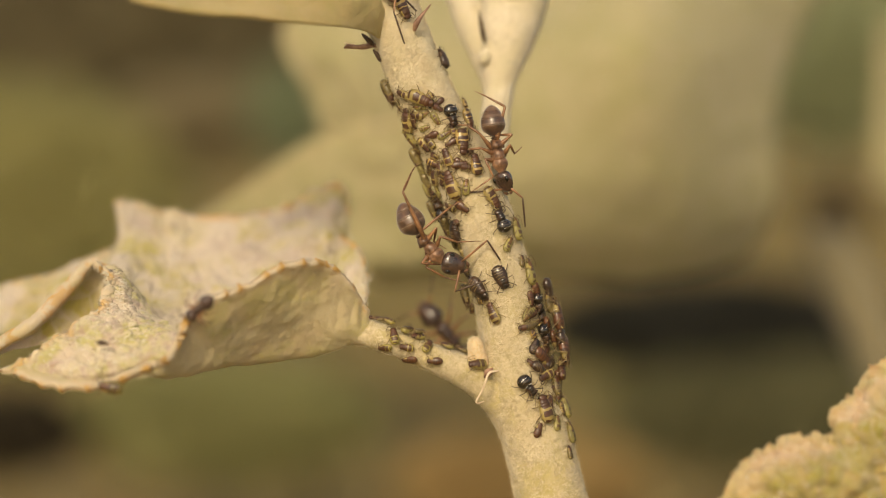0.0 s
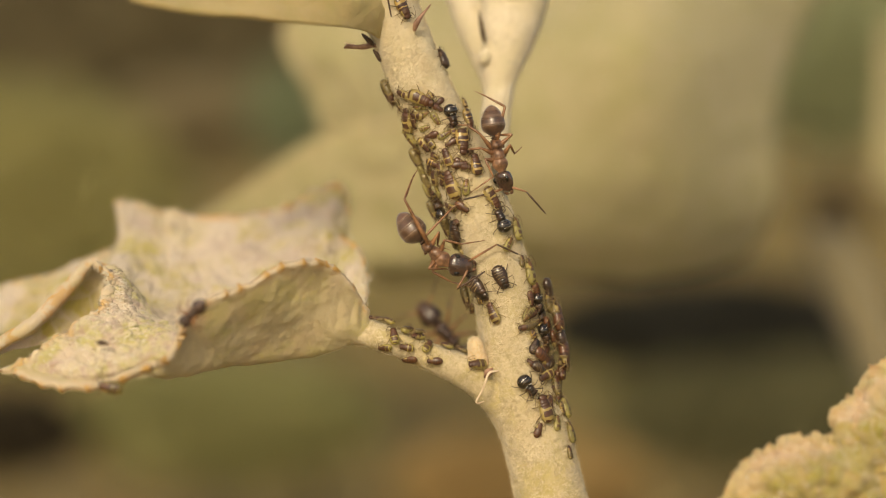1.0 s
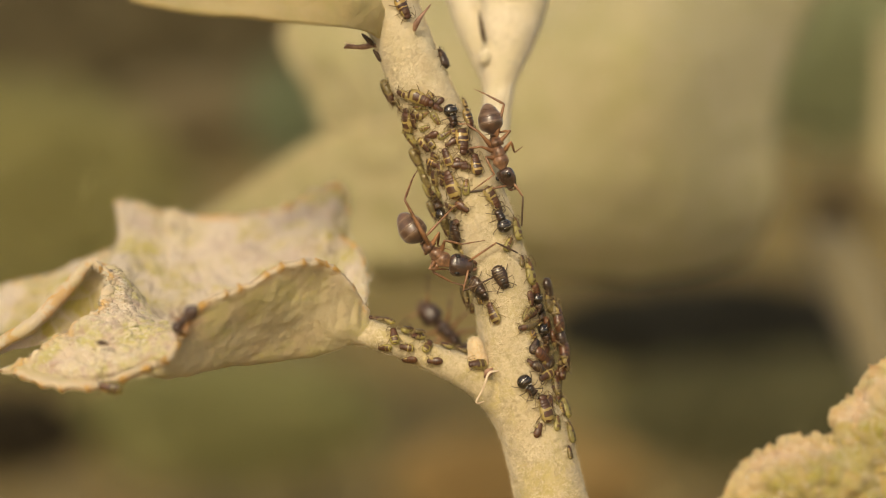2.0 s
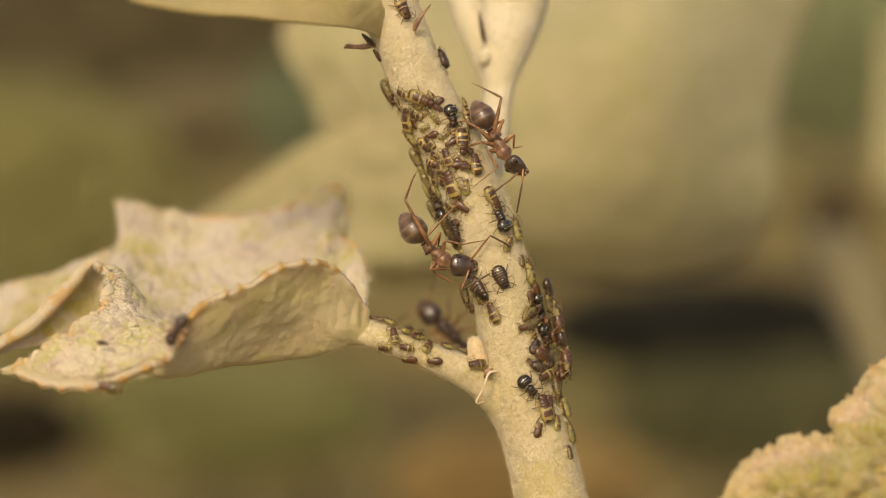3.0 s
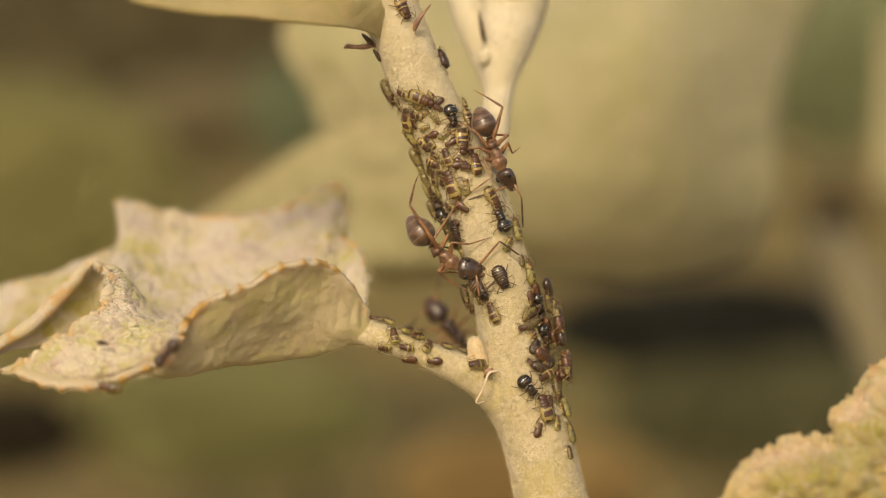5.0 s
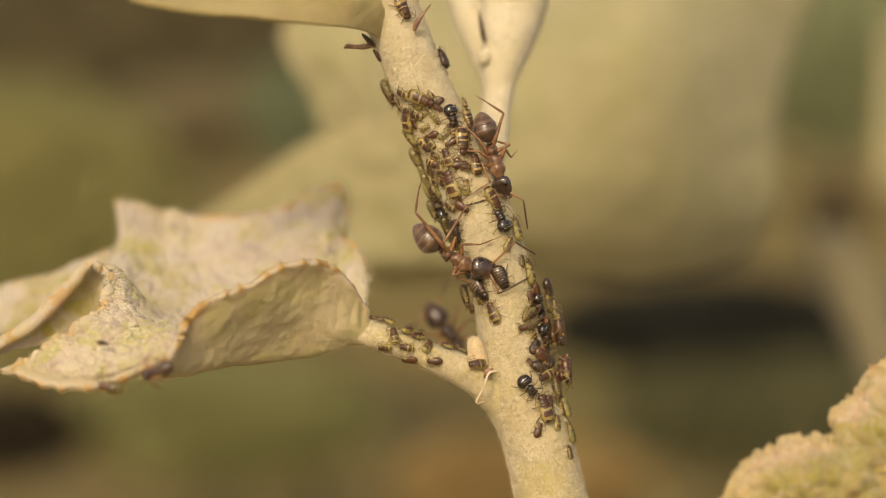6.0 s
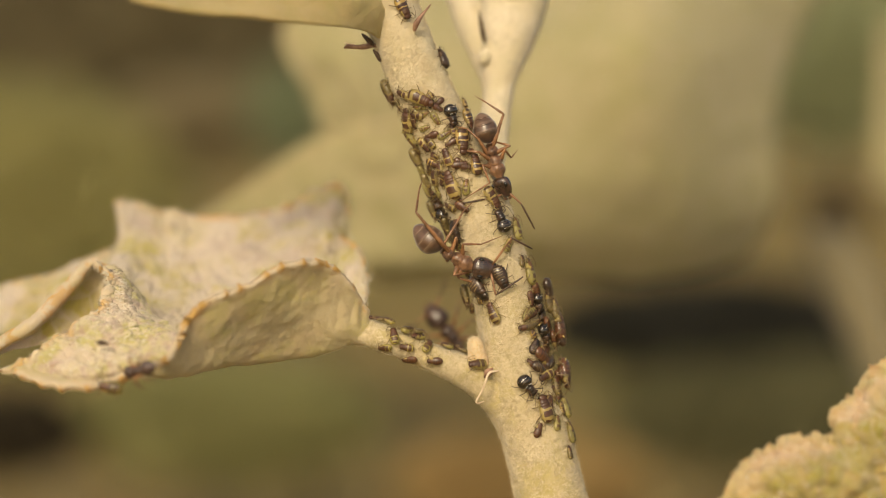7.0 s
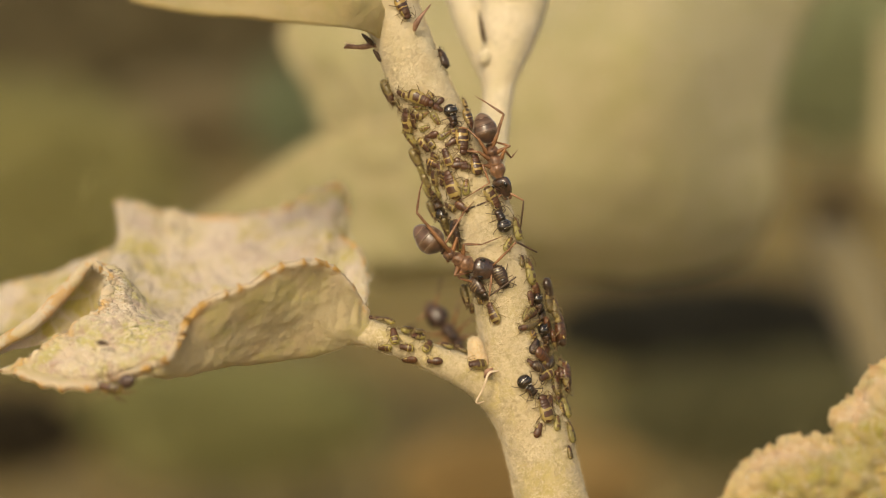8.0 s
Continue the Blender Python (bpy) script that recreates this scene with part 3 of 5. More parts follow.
# ---- plants behind ----
def shoot_behind():
    plant = thing("leafy_shoot", Matrix.Translation(at(42, 120, -250)), "pale broad-leaved shoot standing behind", "plant")

    def own(c):
        return [(x - 42, y - 120, z + 250) for x, y, z in c]
    a = [(-9.3, 61.39, 16.98), (-8.41, 53.26, 10.46), (-7.74, 48.8, 5.11), (-6.82, 47.33, -3.25), (-6.41, 47.8, -8.15), (-6.04, 49.31, -13.66)]
    b = [(5.98, 64.38, 16.94), (5.96, 56.09, 10.29), (6.02, 50.5, 4.95), (6.45, 47.52, -3.26), (7.03, 48.68, -8.82), (7.8, 52.99, -14.02)]
    c = [(18.17, 58.67, 17.02), (17.33, 50.44, 10.63), (17.53, 47.14, 5.28), (18.84, 48.27, -2.45), (19.45, 51.52, -8.89), (19.36, 57.3, -15.29)]
    d = [(42.74, 72.86, 16.83), (35.14, 66.71, 9.66), (32.16, 63.46, 4.69), (30.31, 60.37, -1.19), (30.65, 60.53, -8.55), (28.62, 64.47, -15.3)]
    add_blade("leaf", [own(q) for q in (a, b, c, d)], 60, 60, BLADE_BACK, plant, "broad pale leaf", seed=53, quilt=0.3, crinkle=0.06, thick=0.25)
    a = [(-12.6, 51.41, 10.1), (-13.56, 50.73, 6.83), (-10.94, 49.73, 2.17), (-8.88, 49.72, -5.1), (-7.05, 50.92, -10.28)]
    b = [(-7.83, 51.41, 10.1), (-6.76, 48.28, 6.11), (-4.88, 47.3, 1.52), (-4.01, 48.24, -4.84), (-3.15, 50.92, -10.28)]
    c = [(-2.16, 55.31, 10.33), (-1.16, 52.78, 5.69), (0.77, 51.77, 0.95), (2.24, 50.46, -5.23), (2.77, 52.38, -10.59)]
    add_blade("leaf", [own(q) for q in (a, b, c)], 40, 40, BLADE_BACK, plant, "pale leaf", seed=63, quilt=0.5, crinkle=0.12, thick=0.25)
    a = [(-20.56, 40.55, -6.72), (-15.41, 39.82, -3.15), (-9.97, 39.83, 0.46), (-4.16, 39.39, 1.85), (0.71, 39.53, 2.51)]
    b = [(-20.22, 40.61, -9.98), (-14.6, 39.17, -9.74), (-9.13, 38.45, -9.59), (-2.87, 38.48, -9.42), (3.4, 38.55, -9.16)]
    add_blade("leaf", [own(q) for q in (a, b)], 40, 30, BLADE_BACK, plant, "pale leaf", seed=73, quilt=0.5, crinkle=0.12, thick=0.25)
    a = [(52.67, 107.94, 4.53), (52, 106.55, -2.03), (51.47, 105.16, -8.58), (51.2, 103.9, -14.48)]
    b = [(65.12, 115.78, 5.34), (64.43, 114.04, -2.83), (61.88, 108.59, -10.44), (57.8, 104.96, -16.72)]
    add_blade("leaf", [own(q) for q in (a, b)], 30, 20, BLADE_BACK, plant, "pale leaf", seed=83, quilt=0.5, crinkle=0.12, thick=0.25)
    p = own([(43.91, 99, -19.5), (45.88, 98.34, -22.59), (48.65, 95.61, -28.25), (51.3, 91.68, -35.9), (52.81, 85.33, -47.78)]) + [(14, 0, 120), (4, 0, 20), (0, 0, -1)]
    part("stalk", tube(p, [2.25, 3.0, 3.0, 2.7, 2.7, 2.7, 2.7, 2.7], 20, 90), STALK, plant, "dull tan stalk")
    return plant


shoot_behind()


# ---- weeds in the distance ----
def weed(label, centre, wide, deep, high, dark, light, leaves, seed):
    """A weed with a stalk on the ground and a loose crown of folded leaves round centre, in millimetres."""
    x, y, z = centre
    plant = thing("weed", Matrix.Translation(at(x, y, -250)), label, "plant", "weeds behind the shoot")
    rng = np.random.default_rng(seed)
    top = z + 250
    part("stalk", tube([(0, 0, -2), (4, 2, top * .4), (-3, 1, top * .8), (0, 0, top)], [3, 2.6, 2.2, 1.2], 10, 24), STALK, plant)
    n = leaves * 5

    def ways():
        d = rng.normal(size=(n, 3))
        return d / np.linalg.norm(d, axis=1)[:, None]
    c = ways() * rng.uniform(0.15, 1.0, (n, 1)) ** 0.5 * (wide, deep, high) + (0, 0, top)
    a = ways()
    b = np.cross(a, ways())
    b /= np.linalg.norm(b, axis=1)[:, None]
    up = np.cross(a, b)
    size = rng.uniform(0.45, 1.0, (n, 1)) * (2.6 + 0.022 * (wide + high))
    verts = np.stack([c + size * (a * x + b * y + up * z) for x, y, z in (
        (-1, 0, 0), (-.3, .38, .12), (-.3, -.38, .12), (.35, .3, .1), (.35, -.3, .1), (1, 0, -.1), (0, 0, 0))], 1).reshape(-1, 3)
    faces = [(k + p, k + q, k + r) for k in range(0, 7 * n, 7) for p, q, r in ((0, 1, 6), (0, 6, 2), (1, 3, 6), (6, 4, 2), (3, 5, 6), (6, 5, 4))]
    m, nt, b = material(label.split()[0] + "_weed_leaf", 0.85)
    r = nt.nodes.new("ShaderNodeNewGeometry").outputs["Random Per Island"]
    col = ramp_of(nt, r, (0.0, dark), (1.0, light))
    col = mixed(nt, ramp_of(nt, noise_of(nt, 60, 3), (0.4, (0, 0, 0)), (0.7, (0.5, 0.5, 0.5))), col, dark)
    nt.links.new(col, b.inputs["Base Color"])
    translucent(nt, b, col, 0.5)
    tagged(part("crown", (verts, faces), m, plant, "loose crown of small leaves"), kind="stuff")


WEEDS = (
    ("olive leafy weed standing on the ground", (-116.65, 373.07, -72.55), 46, 26, 42, (0.45, 0.41, 0.19), (0.54, 0.495, 0.235), 1000, 1),
    ("brown withered weed standing on the ground", (-101.14, 524.32, -34.33), 105, 34, 38, (0.25, 0.205, 0.12), (0.33, 0.27, 0.16), 1700, 2),
    ("green leafy weed standing on the ground", (-57, 333.04, -116.6), 42, 24, 17, (0.34, 0.325, 0.15), (0.43, 0.41, 0.19), 900, 3),
    # near-black leaf colour stands in for the shaded gap between the plants
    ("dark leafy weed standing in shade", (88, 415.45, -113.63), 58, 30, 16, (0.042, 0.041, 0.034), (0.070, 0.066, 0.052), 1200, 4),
    # shade low among the leaves, put into this crown's colour
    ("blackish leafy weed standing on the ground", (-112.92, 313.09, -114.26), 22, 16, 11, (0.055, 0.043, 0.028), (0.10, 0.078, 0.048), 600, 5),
    ("deep-green leafy weed standing on the ground", (102.62, 381.59, -132), 56, 24, 18, (0.165, 0.155, 0.083), (0.25, 0.23, 0.122), 1200, 6),
    ("grey-green leafy weed standing on the ground", (125.81, 432.87, -31.71), 30, 18, 30, (0.38, 0.40, 0.24), (0.52, 0.54, 0.33), 800, 7),
    ("bluish-green leafy weed standing on the ground", (-39, 349, -37), 13, 10, 15, (0.25, 0.28, 0.17), (0.35, 0.39, 0.24), 400, 8),
    # fills a dark gap above the stalk; its shade is in the colour
    ("umber withered weed standing on the ground", (123.67, 423.05, -77.9), 9, 8, 10, (0.10, 0.072, 0.045), (0.16, 0.115, 0.075), 160, 9),
    ("tan withered weed standing on the ground", (-67, 398, -46), 34, 14, 14, (0.34, 0.28, 0.17), (0.44, 0.36, 0.22), 600, 10),
    ("ochre withered weed standing on the ground", (16, 223.8, -95), 26, 12, 10, (0.44, 0.31, 0.14), (0.55, 0.39, 0.18), 500, 11))
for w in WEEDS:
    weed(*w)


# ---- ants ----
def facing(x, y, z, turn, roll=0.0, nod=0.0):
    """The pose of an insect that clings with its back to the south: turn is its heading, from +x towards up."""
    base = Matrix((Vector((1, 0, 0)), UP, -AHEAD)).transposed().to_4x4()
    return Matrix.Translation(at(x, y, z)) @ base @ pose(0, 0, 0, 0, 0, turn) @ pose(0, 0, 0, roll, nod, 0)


def limb(points, radii, name, parent, mat, end=None, n=8):
    """A limb in pieces from joint to joint; the first piece carries the rest. Its origin is its first joint."""
    p = np.array(points, float)
    top = p[0].copy()
    p = p - top
    pieces = ("femur", "tibia", "tarsus") if name == "leg" else ("scape", "funiculus")
    first = None
    for i, piece in enumerate(pieces):
        a, b = p[i], p[i + 1]
        bow = np.array((0, 0, 0.04)) * np.linalg.norm(b - a)
        r0, r1 = radii[i]
        c = b - a
        geo = tube([c * 0, c * .25 + bow, c * .5 + bow, c * .75 + bow * .6, c], [r0 * .7, r0, (r0 + r1) / 2, r1, r1 * .8], n, 12)
        if i == 0:
            ob = first = part(name, geo, mat, parent)
            ob.location = Vector(top) * MM
        else:
            ob = part(piece, geo, end or mat, first)
            ob.location = Vector(a) * MM
    return first


def turned(points, degrees):
    """Points about the z axis."""
    a = radians(degrees)
    return [(x * math.cos(a) - y * math.sin(a), x * math.sin(a) + y * math.cos(a), z) for x, y, z in points]


def ant(label, m, legs, feelers, head_turn=0.0, gaster_turn=0.0, dusky=False, head_roll=0.0, belly=1.0, skull=1.0):
    """A worker ant about 5 mm long, head towards +x, back towards +z. Returns the thing, its moving parts and each leg's first joint and foot."""
    a = thing("ant", m, label, "ant", "ants on the shoot")
    moving, feet = {}, {}
    shell = ANT_DUSK if dusky else ANT_BROWN
    th = part("thorax", joined(
        lathe([(-.98, 0.028, 0.028, -.06), (-.9, 0.242, 0.223, -.06), (-.66, 0.36, 0.385, .04), (-.46, 0.33, 0.36, .06), (-.28, 0.225, 0.24, .02), (.1, 0.20, 0.20, 0), (.16, 0.028, 0.028, 0)], 18, 28),
        lathe([(-.42, 0.028, 0.028, 0), (-.36, 0.24, 0.26, .02), (-.18, 0.33, 0.35, .07), (.04, 0.34, 0.355, .09), (.24, 0.29, 0.31, .06), (.34, 0.028, 0.028, 0)], 18, 24),
        lathe([(0, 0.028, 0.028, 0), (.12, 0.30, 0.29, .03), (.34, 0.425, 0.385, .06), (.56, 0.43, 0.37, .05), (.78, 0.279, 0.251, 0), (.96, 0.14, 0.13, 0), (1.0, 0.028, 0.028, 0)], 20, 26)), shell, a, "reddish brown thorax in three plates")
    for s in (-1, 1):
        for x in (-.55, -.05, .42):
            part("coxa", lathe([(-.2, .02, .02, 0), (-.14, .10, .11, 0), (.05, .13, .14, 0), (.2, .09, .1, 0), (.26, .02, .02, 0)], 10, 10), ANT_LEG, a).matrix_basis = pose(x * MM, s * .24 * MM, -.2 * MM, 0, 35, s * 60)
    part("petiole", joined(lathe([(-1.17, .07, .07, -.1), (-1.06, .15, .14, -.05), (-1.0, .23, .36, .06), (-.95, .17, .16, -.05), (-.84, .07, .07, -.1)], 12, 16)), shell, a)
    g = part("gaster", lathe([(x * belly, y * belly, z * belly, up) for x, y, z, up in [(0, 0.046, 0.046, 0), (-.12, 0.328, 0.309, .02), (-.4, 0.673, 0.601, .08), (-.66, 0.783, 0.701, .1), (-.70, 0.755, 0.673, .1), (-.75, 0.792, 0.71, .1), (-1.1, 0.764, 0.682, .08), (-1.15, 0.719, 0.637, .08), (-1.20, 0.737, 0.655, .08), (-1.55, 0.546, 0.491, .02), (-1.58, 0.501, 0.446, .02), (-1.63, 0.515, 0.46, .02), (-1.86, 0.33, 0.30, -.02), (-1.98, 0.16, 0.15, -.04), (-2.02, 0.027, 0.027, -.05)]], 26, 64), ANT_DUSK if dusky else ANT_GASTER, a, "dark brown banded gaster")
    g.matrix_basis = pose(-1.06 * MM, 0, 0, 0, 0, gaster_turn)
    h = part("head", lathe([(x * skull, y * skull, z * skull, up) for x, y, z, up in [(-.02, 0.047, 0.047, 0), (.03, 0.335, 0.279, .02), (.15, 0.558, 0.409, .03), (.42, 0.67, 0.465, .03), (.8, 0.642, 0.428, 0), (1.15, 0.502, 0.316, -.05), (1.38, 0.353, 0.186, -.08), (1.46, 0.047, 0.047, -.08)]], 24, 28), ANT_DUSK if dusky else ANT_DARK, a, "dark glossy head")
    h.matrix_basis = pose(.86 * MM, 0, 0, 0, 0, head_turn) @ pose(0, 0, 0, head_roll, 0, 0)
    for s in (-1, 1):
        e = part("eye", lathe([(-.16, .02, .02, 0), (-.09, .08, .06, 0), (0, .11, .09, 0), (.09, .08, .06, 0), (.16, .02, .02, 0)], 12, 10), EYE_BLACK, h)
        e.location = Vector((.5, s * .49, .33)) * MM * skull
        part("mandible", tube([(x * skull, y * skull * s, z) for x, y, z in ((1.25, .22, -.1), (1.42, .24, -.12), (1.56, .15, -.14), (1.6, .03, -.14))], [.13, .12, .09, .03], 8, 10), ANT_BROWN, h)
    moving["head"], moving["gaster"] = h, g
    for k, f in enumerate(feelers):
        q = turned([(x - .86, y, z) for x, y, z in f], -head_turn)
        q[0] = (1.14 * skull, (0.26, -0.26)[k] * skull, 0.2 * skull)
        moving["antenna%d" % k] = limb(q, [(.07, .055), (.055, .05)], "antenna", h, ANT_LEG, FEELER)
        moving["antenna%d" % k].matrix_basis = pose(0, 0, 0, -head_roll, 0, 0) @ moving["antenna%d" % k].matrix_basis
        moving["tip%d" % k] = moving["antenna%d" % k].children[0]
    for k, leg in enumerate(legs):
        moving["leg%d" % k] = limb(leg, [(.145, .085), (.075, .055), (.045, .022)], "leg", a, ANT_LEG)
        feet["leg%d" % k] = (Vector(leg[0]) * MM, Vector(leg[3]) * MM)
    return a, moving, feet


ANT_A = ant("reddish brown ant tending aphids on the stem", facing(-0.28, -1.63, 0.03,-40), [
    [(-0.55, 0.07, 0.3), (-3.21, 1.1, 1.15), (-3.68, 2.25, -0.1), (-3.81, 2.84, -0.7)],
    [(-0.52, 0.18, -0.05), (-1.09, 0.18, 0.55), (-1.01, 2.42, 0.15), (-0.81, 3.15, 0)],
    [(-0.49, -0.05, 0), (-0.67, 0.99, 0.45), (-0.28, 0.38, -0.4), (0.46, 0.67, -0.7)],
    [(0.11, 0.21, -0.05), (-0.17, 0.84, 0.45), (0.67, 1.29, 0.35), (1.48, 2.27, 0.1)],
    [(0.15, -0.32, -0.1), (0.21, -0.88, 0.3), (0.95, -0.26, -0.2), (1.75, 0.2, -0.4)],
    [(0.37, -0.3, -0.15), (0.46, -0.88, -0.1), (1.58, -0.67, -0.4), (2.69, -0.15, -0.2)]],
    [[(1.63, 0.83, 0.25), (1.73, 2.27, 0.7), (2.99, 2.51, 0.4)],
     [(1.79, 0.15, 0.15), (2.21, -1.12, 0.3), (2.97, 0.49, 0.35)]], 14, -13, False, 0, 0.96, 0.93)
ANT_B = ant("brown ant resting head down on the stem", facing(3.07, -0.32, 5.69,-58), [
    [(-0.62, -0.05, 0), (-2.12, 1.44, 0.35), (-3.03, 0.93, 0.1), (-3.71, 0.55, -0.5)],
    [(-0.45, -0.01, -0.05), (-1.01, 0.92, 0.3), (-1.11, 0.11, -0.2), (-1.15, -0.54, -0.5)],
    [(-0.36, -0.22, 0), (-1.44, -0.54, 0.55), (-2.14, -0.95, 0.35), (-2.52, -1.67, 0.05)],
    [(-0.1, -0.16, 0), (-0.66, -0.77, 0.5), (-0.84, -1.46, 0.35), (-1.13, -2.17, 0.18)],
    [(0.2, -0.27, 0.05), (-0.07, -0.7, 0.4), (0.97, -0.75, 0.45), (1.19, -2.58, 0.2)],
    [(-0.03, 0.31, -0.1), (-0.09, 0.98, 0.2), (0.52, 0.6, -0.3), (0.7, 1.11, -0.5)]],
    [[(1.73, 0.29, 0.1), (2.41, -0.15, 0.3), (3.52, -1.32, 0.15)],
     [(1.46, -0.25, 0.05), (1.9, -0.97, 0.3), (1.95, -2.18, 0.25)]], 14, -4, False, 38, 0.86, 0.82)
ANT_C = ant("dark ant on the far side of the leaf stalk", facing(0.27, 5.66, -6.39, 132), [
    [(-.3, .2, -.1), (-.9, 1.2, .3), (-1.4, 1.5, -.3), (-1.9, 1.7, -.7)], [(0, .2, -.1), (.1, 1.2, .3), (0, 1.8, -.3), (-.1, 2.3, -.7)],
    [(.3, .2, -.1), (.9, 1.0, .3), (1.3, 1.5, -.3), (1.6, 2.0, -.7)], [(-.3, -.2, -.1), (-.9, -1.2, .3), (-1.4, -1.5, -.3), (-1.9, -1.7, -.7)],
    [(0, -.2, -.1), (.1, -1.2, .3), (0, -1.8, -.3), (-.1, -2.3, -.7)], [(.3, -.2, -.1), (.9, -1.0, .3), (1.3, -1.5, -.3), (1.6, -2.0, -.7)]],
    [[(1.9, .3, .1), (2.5, .95, .3), (2.75, 2.4, .1)], [(1.9, -.3, .1), (2.5, -.9, .3), (3.2, -1.7, .1)]], 0, 0, True)
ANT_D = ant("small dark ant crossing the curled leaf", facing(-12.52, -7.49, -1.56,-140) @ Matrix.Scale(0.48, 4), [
    [(-.3, .2, -.1), (-.9, 1.2, .3), (-1.4, 1.5, -.3), (-1.9, 1.7, -.7)], [(0, .2, -.1), (.1, 1.2, .3), (0, 1.8, -.3), (-.1, 2.3, -.7)],
    [(.3, .2, -.1), (.9, 1.0, .3), (1.3, 1.5, -.3), (1.6, 2.0, -.7)], [(-.3, -.2, -.1), (-.9, -1.2, .3), (-1.4, -1.5, -.3), (-1.9, -1.7, -.7)],
    [(0, -.2, -.1), (.1, -1.2, .3), (0, -1.8, -.3), (-.1, -2.3, -.7)], [(.3, -.2, -.1), (.9, -1.0, .3), (1.3, -1.5, -.3), (1.6, -2.0, -.7)]],
    [[(1.9, .3, .1), (2.3, .8, .3), (3.0, .7, .1)], [(1.9, -.3, .1), (2.3, -.8, .3), (3.0, -.8, .1)]], 0, 0, True)
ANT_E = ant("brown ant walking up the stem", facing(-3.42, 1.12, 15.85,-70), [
    [(-.3, .2, -.1), (-.9, 1.2, .3), (-1.4, 1.5, -.3), (-1.9, 1.7, -.7)], [(0, .2, -.1), (.1, 1.2, .3), (0, 1.8, -.3), (-.1, 2.3, -.7)],
    [(.3, .2, -.1), (.9, 1.0, .3), (1.3, 1.5, -.3), (1.6, 2.0, -.7)], [(-.3, -.2, -.1), (-.9, -1.2, .3), (-1.4, -1.5, -.3), (-1.9, -1.7, -.7)],
    [(0, -.2, -.1), (.1, -1.2, .3), (0, -1.8, -.3), (-.1, -2.3, -.7)], [(.3, -.2, -.1), (.9, -1.0, .3), (1.3, -1.5, -.3), (1.6, -2.0, -.7)]],
    [[(1.98, -0.12, 0.2), (3.12, -0.3, 0.6), (4.89, -0.35, 0.45)], [(1.94, 0.29, 0.2), (2.67, 0.49, 0.6), (3.47, 0.86, 0.45)]], 0, 0)


# ---- aphids ----
def aphid_coat(name, back, mark, rough, coat, patches):
    """An aphid's skin: a pale back with darker patches (middle, half length, half width, in body lengths), each animal a little different."""
    m, nt, b = material(name, rough)
    xyz = nt.nodes.new("ShaderNodeSeparateXYZ")
    where = nt.nodes.new("ShaderNodeTexCoord").outputs["Object"]
    warp = node(nt, "ShaderNodeTexNoise", Scale=3800, Detail=2)
    info = nt.nodes.new("ShaderNodeObjectInfo")
    own = nt.nodes.new("ShaderNodeVectorMath")
    own.operation = "ADD"
    nt.links.new(where, own.inputs[0])
    nt.links.new(info.outputs["Random"], own.inputs[1])
    nt.links.new(own.outputs[0], warp.inputs["Vector"])
    shift = nt.nodes.new("ShaderNodeVectorMath")
    shift.operation = "MULTIPLY_ADD"
    nt.links.new(warp.outputs["Color"], shift.inputs[0])
    shift.inputs[1].default_value = (0.00018, 0.00018, 0)
    nt.links.new(where, shift.inputs[2])
    nt.links.new(shift.outputs[0], xyz.inputs[0])

    def sums(op, a, v):
        k = nt.nodes.new("ShaderNodeMath")
        k.operation = op
        nt.links.new(a, k.inputs[0])
        if isinstance(v, bpy.types.NodeSocket):
            nt.links.new(v, k.inputs[1])
        else:
            k.inputs[1].default_value = v
        return k.outputs[0]
    x = sums("SUBTRACT", sums("MULTIPLY", xyz.outputs[0], 1000), 0.09)
    y = sums("MULTIPLY", sums("ABSOLUTE", sums("SUBTRACT", xyz.outputs[1], 0.00009), 0), 1000)
    dark = None
    for middle, long, wide in patches:
        p = sums("MULTIPLY", sums("LESS_THAN", sums("ABSOLUTE", sums("SUBTRACT", x, middle), 0), long), sums("LESS_THAN", y, wide))
        dark = p if dark is None else sums("MAXIMUM", dark, p)
    c = mixed(nt, dark, back, mark)
    f = noise_of(nt, 4000, 3)
    c = mixed(nt, ramp_of(nt, f, (0.46, (0, 0, 0)), (0.70, (0.35, 0.35, 0.35))), c, tuple(0.45 * q + 0.2 * r for q, r in zip(back, mark)))
    vary = nt.nodes.new("ShaderNodeHueSaturation")
    mr = nt.nodes.new("ShaderNodeMapRange")
    mr.inputs[3].default_value, mr.inputs[4].default_value = 0.75, 1.2
    nt.links.new(info.outputs["Random"], mr.inputs[0])
    nt.links.new(mr.outputs[0], vary.inputs["Value"])
    nt.links.new(c, vary.inputs["Color"])
    nt.links.new(vary.outputs[0], b.inputs["Base Color"])
    b.inputs["Coat Weight"].default_value = coat
    b.inputs["Coat Roughness"].default_value = 0.12
    bump(nt, b, f, 0.5, 0.00006)
    return m


